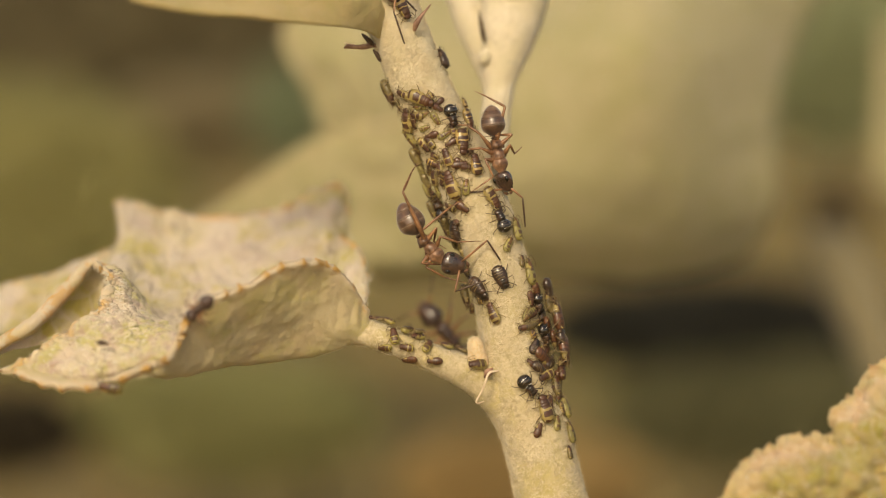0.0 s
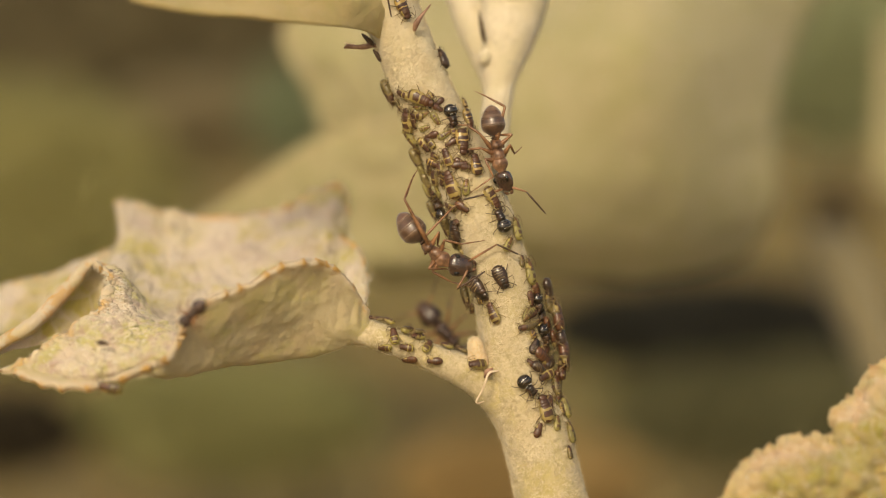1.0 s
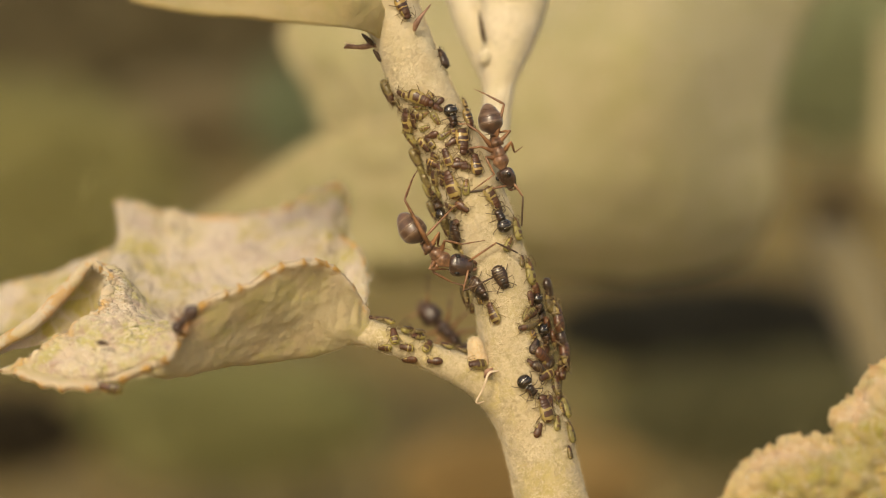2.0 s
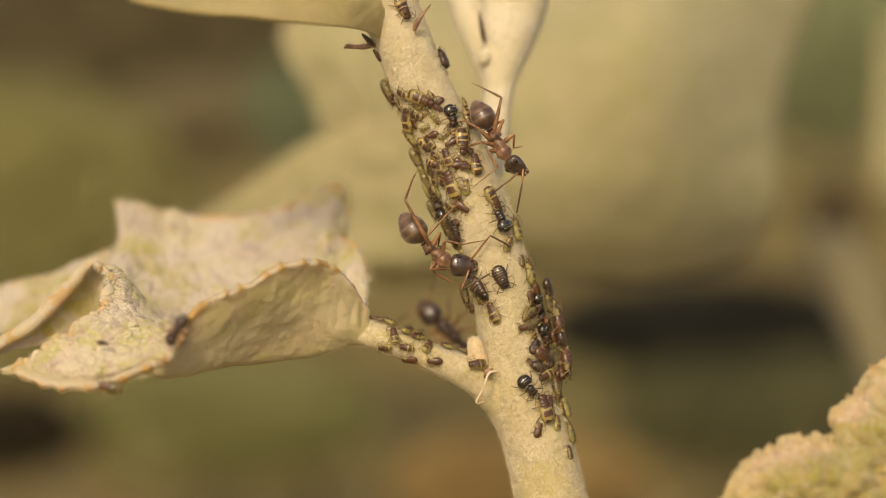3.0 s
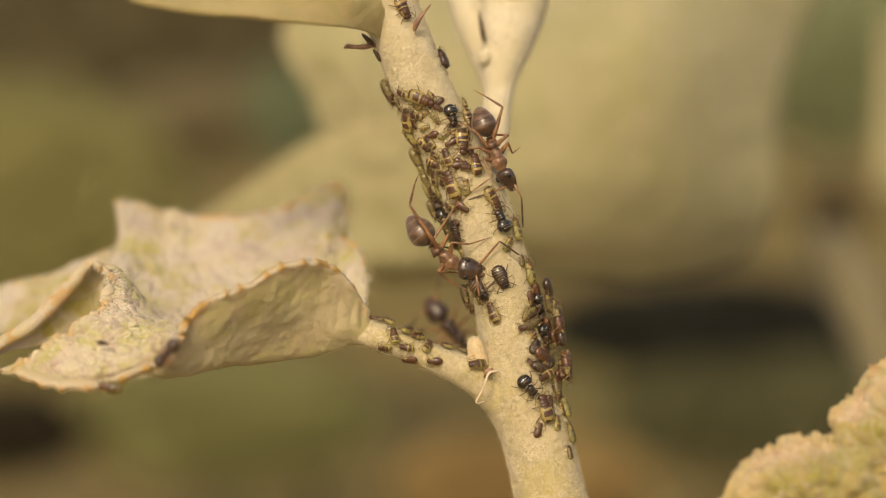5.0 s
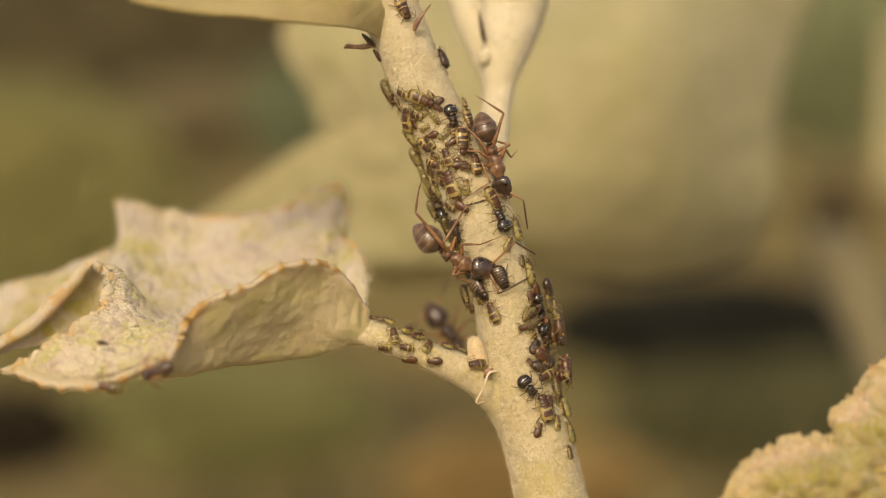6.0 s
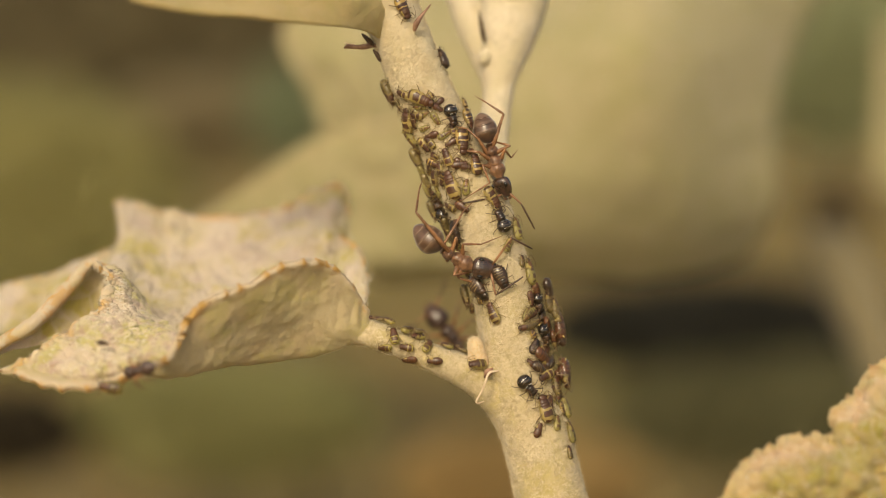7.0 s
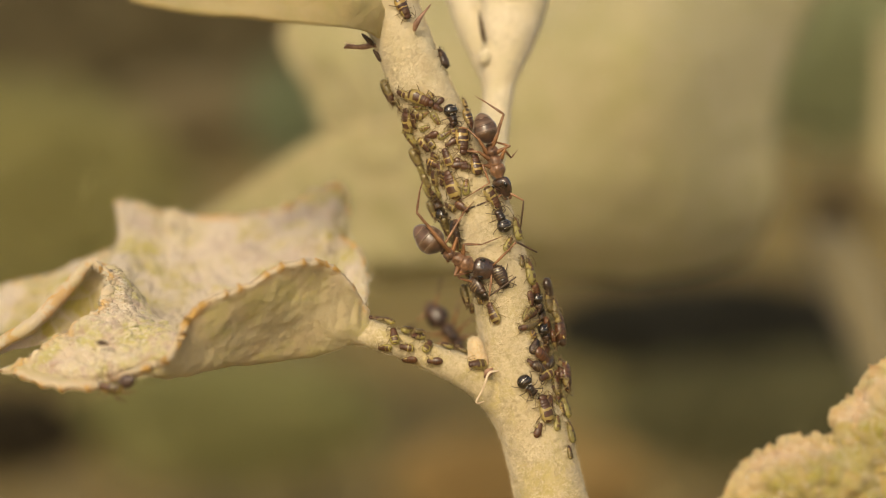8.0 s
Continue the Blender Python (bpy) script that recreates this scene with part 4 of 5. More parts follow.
OCHRE, UMBER = (0.315, 0.23, 0.078), (0.070, 0.025, 0.013)
APHID_SKIN = {
    "black": aphid_coat("black_aphid_skin", (0.020, 0.014, 0.010), (0.060, 0.038, 0.022), 0.24, 0.7, ((-.08, .02, .2), (-.2, .02, .18), (-.32, .02, .15))),
    "striped": aphid_coat("striped_aphid_skin", OCHRE, UMBER, 0.46, 0.15, ((.09, .06, .16), (-.15, .10, .16), (-.41, .035, .14))),
    "banded": aphid_coat("banded_aphid_skin", (0.36, 0.235, 0.072), (0.050, 0.020, 0.011), 0.36, 0.4, ((.08, .07, .2), (-.11, .07, .2), (-.37, .09, .18))),
    "dusky": aphid_coat("dusky_aphid_skin", (0.055, 0.028, 0.016), (0.25, 0.18, 0.095), 0.36, 0.35, ((.02, .013, .13), (-.09, .014, .16), (-.19, .014, .18), (-.29, .014, .15), (-.38, .012, .11))),
    "brown": aphid_coat("brown_aphid_skin", (0.115, 0.046, 0.021), (0.055, 0.022, 0.012), 0.38, 0.25, ((-.1, .03, .2), (-.25, .03, .2), (.06, .05, 1))),
    "green": aphid_coat("green_aphid_skin", (0.25, 0.205, 0.062), (0.085, 0.038, 0.017), 0.46, 0.15, ((.06, .06, .12), (-.17, .085, .11), (-.35, .025, .12))),
    "plump": aphid_coat("mottled_aphid_skin", (0.29, 0.235, 0.065), (0.072, 0.029, 0.014), 0.44, 0.15, ((.06, .11, .22), (-.2, .10, .19), (-.4, .03, .12))),
    "olive": aphid_coat("olive_aphid_skin", (0.17, 0.125, 0.045), (0.060, 0.031, 0.016), 0.42, 0.2, ((.07, .07, .13), (-.08, .03, .17), (-.19, .028, .17), (-.30, .026, .15), (-.41, .025, .12))),
}
APHID_HEAD = {
    "black": aphid_coat("black_aphid_head", (0.060, 0.030, 0.017), (0.020, 0.013, 0.009), 0.30, 0.4, ((.25, 1, .08),)),
    "brown": aphid_coat("brown_aphid_head", (0.29, 0.21, 0.066), (0.080, 0.029, 0.014), 0.44, 0.2, ((.25, 1, .15),)),
    "green": aphid_coat("green_aphid_head", (0.30, 0.235, 0.065), (0.14, 0.062, 0.022), 0.46, 0.15, ((.25, 1, .085),)),
}
APHID_LEG = plain_material("aphid_leg", (0.085, 0.048, 0.020), (0.27, 0.19, 0.085), 2500, 0.45)
DARK_LEG = plain_material("dark_aphid_leg", (0.022, 0.013, 0.008), (0.14, 0.08, 0.033), 2500, 0.4)
WAX = plain_material("pale_wax", (0.55, 0.52, 0.46), (0.75, 0.72, 0.66), 3000, 0.6)
APHID_WORDS = {
    "black": "glossy black round-bodied aphid", "striped": "yellow aphid with dark brown bands", "banded": "dark brown and ochre banded aphid", "dusky": "blackish aphid with thin pale bars",
    "brown": "small shiny reddish brown aphid", "green": "yellow-green young aphid", "olive": "dark olive elongated aphid", "plump": "plump yellow-green and brown mottled aphid",
}
APHID_SHAPE = {"black": (0.31, 0.25), "dusky": (0.29, 0.20), "striped": (0.245, 0.17), "banded": (0.25, 0.18), "brown": (0.25, 0.17), "green": (0.23, 0.15), "olive": (0.22, 0.17), "plump": (0.265, 0.20)}
FIRST = {}


def aphid(kind, m, size, where):
    """An aphid of that length in millimetres, head towards +x, back towards +z."""
    if kind in FIRST:
        model, full = FIRST[kind]
        ob = copy_thing(model, m @ Matrix.Scale(size / full, 4))
        return tagged(ob, APHID_WORDS[kind] + " on the " + where, group="aphids on the " + where)
    ob = thing("aphid", m @ Matrix.Scale(size, 4), APHID_WORDS[kind] + " on the " + where, "aphid", "aphids on the " + where)
    FIRST[kind] = (ob, size)
    w, h = APHID_SHAPE[kind]
    up = h * 0.95
    rib = lambda k: 1.0 if kind == "black" else 1.0 + (0.016 if k % 2 else -0.010)      # shallow rings across the back
    if kind == "black":         # a globe with a narrow forebody
        rows = [(-.5, .1), (-.475, .44), (-.43, .68), (-.37, .86), (-.31, .95), (-.25, 1.0), (-.19, 1.0), (-.13, .96), (-.08, .89), (-.03, .79), (.01, .68), (.05, .56), (.08, .42), (.10, .2)]
        t = w * 0.92
    else:                       # an even oval; the forebody is nearly as wide
        rows = [(-.5, .06), (-.48, .36), (-.445, .58), (-.40, .75), (-.34, .88), (-.28, .95), (-.21, .99), (-.14, 1.0), (-.07, .985), (-.01, .95), (.05, .90), (.09, .84), (.12, .66), (.14, .2)]
        t = w * 1.32
    part("abdomen", lathe([(x, w * k * rib(n), h * k * rib(n), up) for n, (x, k) in enumerate(rows)], 18, 39), APHID_SKIN[kind], ob)
    head = APHID_HEAD["black" if kind in ("black", "dusky") else "green" if kind == "green" else "brown"]
    part("thorax", lathe([(.03, .02, .02, up), (.05, t * .56, h * .66, up), (.11, t * .65, h * .88, up), (.16, t * .63, h * .86, up), (.185, t * .58, h * .78, up), (.22, t * .60, h * .80, up), (.28, t * .54, h * .68, up), (.33, t * .44, h * .5, up), (.345, .02, .02, up)], 16, 28), head, ob)
    part("head", lathe([(.31, .02, .02, up * .97), (.32, w * .48, h * .54, up * .97), (.38, w * .58, h * .52, up * .95), (.45, w * .48, h * .38, up * .92), (.5, .01, .01, up * .9)], 14, 12), head, ob)
    for s in (-1, 1):
        part("antenna", tube([(.46, s * w * .3, up), (.56, s * w * .75, up * 1.5), (.4, s * w * 1.35, up * 1.6), (.1, s * w * 1.6, up * 1.5)], [.017, .014, .011, .008], 5, 10), DARK_LEG if kind in ("black", "dusky") else APHID_LEG, ob)
        part("eye", lathe([(-.035, .01, .01, 0), (-.02, .028, .028, 0), (.02, .028, .028, 0), (.035, .01, .01, 0)], 8, 6), EYE_BLACK, ob).location = Vector((.40, s * w * .56, up * 1.02)) * MM
        part("cornicle", tube([(-.3, s * w * .62, up * 1.35), (-.42, s * w * .8, up * 1.75)], [.03, .02], 6), head, ob)
        for x, out, run in ((.26, 1.35, .24), (.14, 1.5, -.02), (-.02, 1.5, -.30)):
            part("leg", tube([(x, s * w * .3, up * .7), (x + run * .4, s * w * (out * .62), up * 1.45), (x + run, s * w * out, up * .25), (x + run * 1.25, s * w * out * 1.06, 0)], [.028, .021, .014, .009], 5, 10), DARK_LEG if kind in ("black", "dusky") else APHID_LEG, ob)
    if kind == "black":
        for x in (-.33, -.18, -.03):
            for s in (-1, 1):
                part("wax_mark", tube([(x, s * w * .12, up + h * .96 - .05 * abs(x + .1)), (x + .02, s * w * .5, up + h * .84 - .05 * abs(x + .1))], [.008, .008], 5, 4), WAX, ob, "pale wax mark")
    return ob


def on_branch(rows, along, round_, heading, lift):
    """A pose on a branch's skin: along from 0 to 1, degrees round from the front to the side, heading from the branch's run."""
    p, r = in_shoot(rows)
    q = spline(np.hstack([np.array(p), np.array(r)[:, None]]), 400)
    t, side, front = sweep_frames(q[:, :3])
    i = int(round(along * 400))
    a = radians(round_)
    out = Vector(side[i]) * math.sin(a) + Vector(front[i]) * math.cos(a)
    run = Vector(t[i])
    ahead = Matrix.Rotation(radians(heading), 3, out) @ run
    left = out.cross(ahead)
    m = Matrix((ahead, left, out)).transposed().to_4x4()
    m.translation = at(*(q[i, 0], q[i, 1], q[i, 2] - 250)) + out * ((q[i, 3] * 0.985 + lift) * MM)
    return m


def aphids_on(rows, where, *animals):
    for along, round_, heading, lift, size, kind in animals:
        aphid(kind, on_branch(rows, along, round_, heading, lift), size * (1.08 if where == "leaf stalk" else 0.9) * (0.88 if kind == "black" else 1.0), where)


aphids_on(STEM, "stem",
          (0.7825, -80, -172, 0.03, 1.81, "olive"), (0.7575, -36, 47, 0, 1.06, "striped"), (0.7250, -6, -139, 0, 1.75, "striped"),
          (0.6900, -51, -31, 0, 1.69, "striped"), (0.6600, 3, -177, 0, 0.94, "green"), (0.6475, 30, 167, 0, 1.59, "black"),
          (0.6675, 80, -27, 0.15, 0.78, "banded"), (0.6225, 63, 163, 0, 1.41, "banded"), (0.6475, -68, -163, 0, 1.69, "green"),
          (0.6250, -17, 83, 0, 0.94, "brown"), (0.6125, 4, -88, 0, 0.94, "green"), (0.6875, 14, -151, 0, 0.88, "brown"),
          (0.6175, -71, -177, 0, 1, "striped"), (0.7400, -67, -174, 0, 0.88, "olive"), (0.6500, -24, -97, 0, 0.78, "green"))
aphids_on(STEM, "stem",
          (0.5800, 25, 156, 0, 1.69, "banded"), (0.5650, -10, -7, 0, 1.28, "striped"), (0.5450, 2, -105, 0, 1.06, "brown"),
          (0.5350, 28, -14, 0, 1.41, "banded"), (0.5950, -80, 176, 0.1, 1.75, "olive"), (0.5425, -56, -25, 0, 1.12, "striped"),
          (0.5225, -23, -3, 0, 1.88, "striped"), (0.5425, -80, 175, 0.22, 1.41, "olive"), (0.5300, -80, -173, 0.47, 1.06, "green"),
          (0.5625, -31, -77, 0, 0.78, "green"), (0.5575, 27, 83, 0, 0.78, "brown"), (0.5225, -68, -13, 0, 1, "green"),
          (0.5625, -61, -47, 0, 0.88, "banded"))
aphids_on(STEM, "stem",
          (0.4925, -23, -142, 0, 1.06, "brown"), (0.5000, -80, -7, 0, 1.94, "black"), (0.4775, -80, 169, 0.11, 1.75, "olive"),
          (0.4675, -58, -22, 0, 1.47, "dusky"), (0.4900, 32, -166, 0, 1.53, "striped"), (0.4600, 32, 3, 0, 1.69, "black"),
          (0.4450, 63, -13, 0, 1.53, "green"), (0.4300, 32, -47, 0, 1.06, "green"), (0.4550, -80, -29, 0.08, 1.12, "olive"),
          (0.4775, 39, -171, 0, 0.88, "brown"))
aphids_on(STEM, "stem",
          (0.3850, -42, -148, 0, 1.69, "dusky"), (0.3925, 2, -169, 0, 1.53, "dusky"), (0.3775, -80, -172, 0.27, 1.53, "olive"),
          (0.3475, -24, 16, 0, 1.41, "striped"), (0.3575, -80, -50, 0.12, 0.88, "brown"), (0.3900, 62, -4, 0, 1.75, "green"),
          (0.3650, 71, -161, 0, 1.41, "brown"), (0.3500, 65, -179, 0, 1.41, "black"), (0.3500, 80, 1, 0.47, 1.53, "olive"),
          (0.4050, 52, -25, 0, 0.78, "olive"), (0.3675, -41, -81, 0, 0.94, "banded"))
aphids_on(STEM, "stem",
          (0.3225, 29, 91, 0, 1.19, "olive"), (0.3350, 80, -29, 0, 1.06, "dusky"), (0.3075, 65, -160, 0, 1.53, "black"),
          (0.2950, 37, -40, 0, 1.06, "dusky"), (0.2975, 80, -170, 0.38, 1.28, "brown"),
          (0.2800, 49, -140, 0, 1.53, "brown"), (0.2700, 66, -70, 0, 1.25, "dusky"),
          (0.2550, 49, 99, 0, 1.41, "striped"), (0.2475, 11, -152, 0, 1.68, "black"), (0.2375, 70, -8, 0, 1.53, "olive"),
          (0.2200, 74, -47, 0, 1, "brown"), (0.3125, 40, 20, 0, 0.88, "banded"), (0.3250, 54, -79, 0, 0.88, "olive"),
          (0.3175, 80, -160, 0.2, 1.25, "brown"), (0.2750, 26, 40, 0, 0.78, "brown"))
aphids_on(STEM, "stem",
          (0.2050, 30, -4, 0, 1.81, "striped"), (0.1750, 9, -39, 0, 0.94, "brown"), (0.1925, 80, -12, 0.05, 1.53, "green"),
          (0.1550, 69, -8, 0, 1.41, "green"), (0.1750, 44, -29, 0, 1, "green"), (0.9000, 25, -172, 0, 1.53, "banded"),
          (0.8125, 80, -1, 0, 1.34, "dusky"), (0.1325, 52, -6, 0, 0.88, "olive"))
aphids_on(STEM, "stem",
          (0.6150, -40, -167, 0, 1.12, "striped"), (0.5625, -80, 173, 0.24, 1.28, "green"), (0.5175, -80, -53, 0.21, 1.19, "banded"),
          
          (0.5900, 42, 161, 0, 0.88, "olive"),
          (0.5025, -80, 178, 0.55, 1.34, "olive"), (0.3650, 80, -171, 0.55, 1.44, "dusky"), (0.3400, 80, -19, 0.75, 1.44, "olive"),
          (0.3025, 80, -0, 0.75, 1.5, "dusky"), (0.2875, 68, -80, 0, 1.12, "brown"), (0.2575, 80, -31, 0.4, 1.5, "brown"),
          (0.2675, 37, -130, 0, 1.12, "dusky"), (0.3575, 50, -180, 0, 1, "brown"), (0.3400, 34, -39, 0, 0.88, "green"),
          (0.2125, 44, 172, 0, 0.94, "brown"), (0.2450, 80, -172, 0.18, 1.12, "brown"))
aphids_on(PETIOLE, "leaf stalk",
          (0.8400, 80, 32, 0.09, 0.56, "brown"), (0.8025, 80, 29, 0.16, 0.69, "olive"), (0.7675, 80, -8, 0.24, 0.69, "plump"),
          (0.7375, -18, 27, 0, 0.78, "plump"), (0.7200, 35, -59, 0, 0.94, "plump"), (0.6850, 80, -118, 0.13, 0.88, "plump"),
          (0.6350, 80, 43, 0, 0.88, "plump"), (0.6600, 14, 13, 0, 0.78, "plump"), (0.6300, -28, 33, 0, 0.84, "brown"),
          (0.5325, 7, 20, 0, 0.81, "brown"), (0.5825, 49, -98, 0, 0.84, "plump"), (0.6375, 80, -137, 0.38, 0.69, "olive"),
          (0.5025, 80, 0, 0.09, 0.69, "plump"), (0.4400, 80, -8, 0.13, 0.69, "olive"), (0.3675, 42, 28, 0.12, 1.0, "plump"))
crowd = np.random.default_rng(77)
for low, high, from_, to, many in ((0.505, 0.735, -72, 30, 26), (0.405, 0.50, -75, -35, 6), (0.17, 0.34, 35, 76, 14)):      # young ones between the others
    for k in range(many):
        aphids_on(STEM, "stem", (round(crowd.uniform(low, high) * 400) / 400, crowd.uniform(from_, to), crowd.uniform(-180, 180), 0, crowd.uniform(0.7, 1.05), ("green", "striped", "brown", "banded")[k % 4]))
WANDERER = aphid("brown", on_branch(STEM, 0.2825, 80, 160, 0.69), 1.81, "stem")
SHIFTER = aphid("brown", on_branch(STEM, 0.3300, 80, -4, 0.75), 1.81, "stem")
aphid("plump", facing(-16.95, -8.62, -5.4, 170, 180), 1.3, "leaf")


# ---- down on the wood ----
def down_on(rows, lo, hi, count, seed, length=0.3, lean=0.24):
    p, r = in_shoot(rows)
    q = spline(np.hstack([np.array(p), np.array(r)[:, None]]), 400)
    t, side, front = sweep_frames(q[:, :3])
    rng = np.random.default_rng(seed)
    i = rng.integers(int(lo * 400), int(hi * 400), 6000)
    a = rng.uniform(-2.0, 2.0, 6000)[:, None]
    out = side[i] * np.sin(a) + front[i] * np.cos(a)
    geo = hairs(q[i, :3] + out * q[i, 3:4], out, t[i], count, length, lean, seed, 0.0105)
    tagged(part("down", geo, DOWN, shoot, "cream woolly hairs"), kind="stuff")


down_on(STEM, 0.0, 1.0, 46000, 1, 0.36, 0.34)
down_on(FORK, 0.1, 1.0, 3500, 2)
down_on(PRONG, 0.1, 1.0, 1500, 3)
down_on(PETIOLE, 0.1, 0.95, 5000, 4)
down_on(BUD, 0.1, 1.0, 700, 5, 0.2, 0.4)


# ---- small parts of the shoot ----
def small_parts():
    woolly_bud = felt_material("bud_scale", (0.78, 0.60, 0.38), (0.64, 0.42, 0.21), (0.72, 0.49, 0.25))
    p, r = in_shoot(BUD)
    part("bud", tube(p, r, 24, 30, 0.015), woolly_bud, shoot, "orange-cream woolly bud")
    dry = plain_material("dry_scale", (0.16, 0.075, 0.045), (0.52, 0.31, 0.215), 1300, 0.6, 1.2, 0, 0.0001)
    dark_dry = plain_material("dark_dry_scale", (0.045, 0.025, 0.016), (0.16, 0.10, 0.06), 1700, 0.6, 1.0)
    skin = plain_material("shed_skin", (0.60, 0.42, 0.28), (0.75, 0.6, 0.44), 1500, 0.6)

    def strand(points, radii, mat, label):
        part("bud_scale", tube(raised(points)[0], radii, 8, 30), mat, shoot, label)
    strand([(2.99, -3.43, -6.01), (2.5, -3.73, -6.02), (2.28, -4.03, -6.44), (2.1, -4.03, -6.94), (1.79, -4.15, -7.48), (1.89, -4.07, -7.63), (2.2, -3.86, -7.6)], [.05, .07, .06, .05, .05, .04, .03], skin, "curled pale shed strand")
    strand([(2.27, -3.01, -6.48), (2.45, -3.16, -6.19), (2.7, -3.01, -5.98)], [.08, .22, .05], dry, "reddish dry scale")
    # dark strand laid on the fork in place of its shaded slit
    strand([(2.1, 7.49, 12.62), (2.2, 7.24, 11.92), (2.33, 6.99, 11.22), (2.46, 6.98, 10.7)], [.03, .12, .14, .04], plain_material("cleft_shade", (0.06, 0.035, 0.018), (0.14, 0.085, 0.04), 1500, 0.8), "dark brown strand put in for the shaded slit of the fork")
    speck = part("dry_scale", lathe([(-.28, .02, .02, 0), (-.2, .1, .05, .02), (0, .14, .08, .04), (.2, .09, .05, 0), (.3, .02, .02, -.02)], 10, 10), dark_dry, shoot, "dark dry scale caught in the wool")
    speck.matrix_basis = Matrix.Translation(Vector((0, 0, .25))) @ Matrix.Translation(Vector((-17.6, -6.9, -3.5)) * MM) @ pose(0, 0, 0, 60, 10, 0)
    knob = part("bud", lathe([(-.5, .1, .1, 0), (-.3, .35, .33, 0), (0, .46, .4, 0), (.3, .36, .33, 0), (.5, .1, .1, 0)], 16, 14), YOUNG_BARK, shoot, "small pale bud")
    knob.matrix_basis = Matrix.Translation(Vector((0, 0, .25))) @ Matrix.Translation(Vector((2.43, 6.81, 9.9)) * MM) @ pose(0, 0, 0, 0, -80, 0)
    strand([(-5.43, 1.72, 10.93), (-5.2, 1.60, 11.02), (-4.75, 1.60, 10.98), (-4.3, 1.72, 11.0), (-3.8, 1.93, 11.05), (-3.37, 2.11, 10.87)], [.05, .13, .11, .16, .13, .06], dry, "withered pink-brown scale")
    strand([(-5.4, 1.75, 11.2), (-5.05, 1.72, 11.12), (-4.6, 1.80, 11.0)], [.02, .05, .04], skin, "torn pale edge of a scale")
    strand([(-4.45, 1.90, 11.68), (-4.2, 1.80, 11.45), (-3.95, 1.78, 11.2), (-3.8, 1.85, 11.0)], [.05, .13, .14, .05], dark_dry, "withered dark scale")
    strand([(-3.85, 1.80, 10.82), (-3.65, 1.74, 10.6), (-3.48, 1.78, 10.3), (-3.42, 1.85, 10.15)], [.04, .12, .13, .04], dark_dry, "withered dark scale")
    strand([(-1.56, 0.8, 11.96), (-1.44, 0.58, 12.35), (-1.16, 0.67, 12.76), (-0.67, 1, 13.35)], [.1, .16, .1, .03], dry, "withered reddish scale")


small_parts()


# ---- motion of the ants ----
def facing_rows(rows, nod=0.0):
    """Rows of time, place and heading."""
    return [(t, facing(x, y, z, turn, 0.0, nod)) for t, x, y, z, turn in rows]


def plant_feet(which, rest, rows, free=()):
    """Keeps the feet where they stand while the body shifts; free: times from which a foot rests as it was built."""
    a, moving, feet = which
    for name, (hip, foot) in feet.items():
        keys = []
        for t, m in rows:
            goal = (m.inverted() @ rest @ foot) if not (free and t >= free[0]) else foot
            q = (foot - hip).rotation_difference(goal - hip)
            keys.append((t, Matrix.Translation(hip) @ q.to_matrix().to_4x4()))
        walk(moving[name], keys)


def swing(ob, rows):
    """Rows of time, turn and lift about the part's own joint."""
    base = ob.matrix_basis.copy()
    walk(ob, [(t, base @ pose(0, 0, 0, 0, lift, turn)) for t, turn, lift in rows])


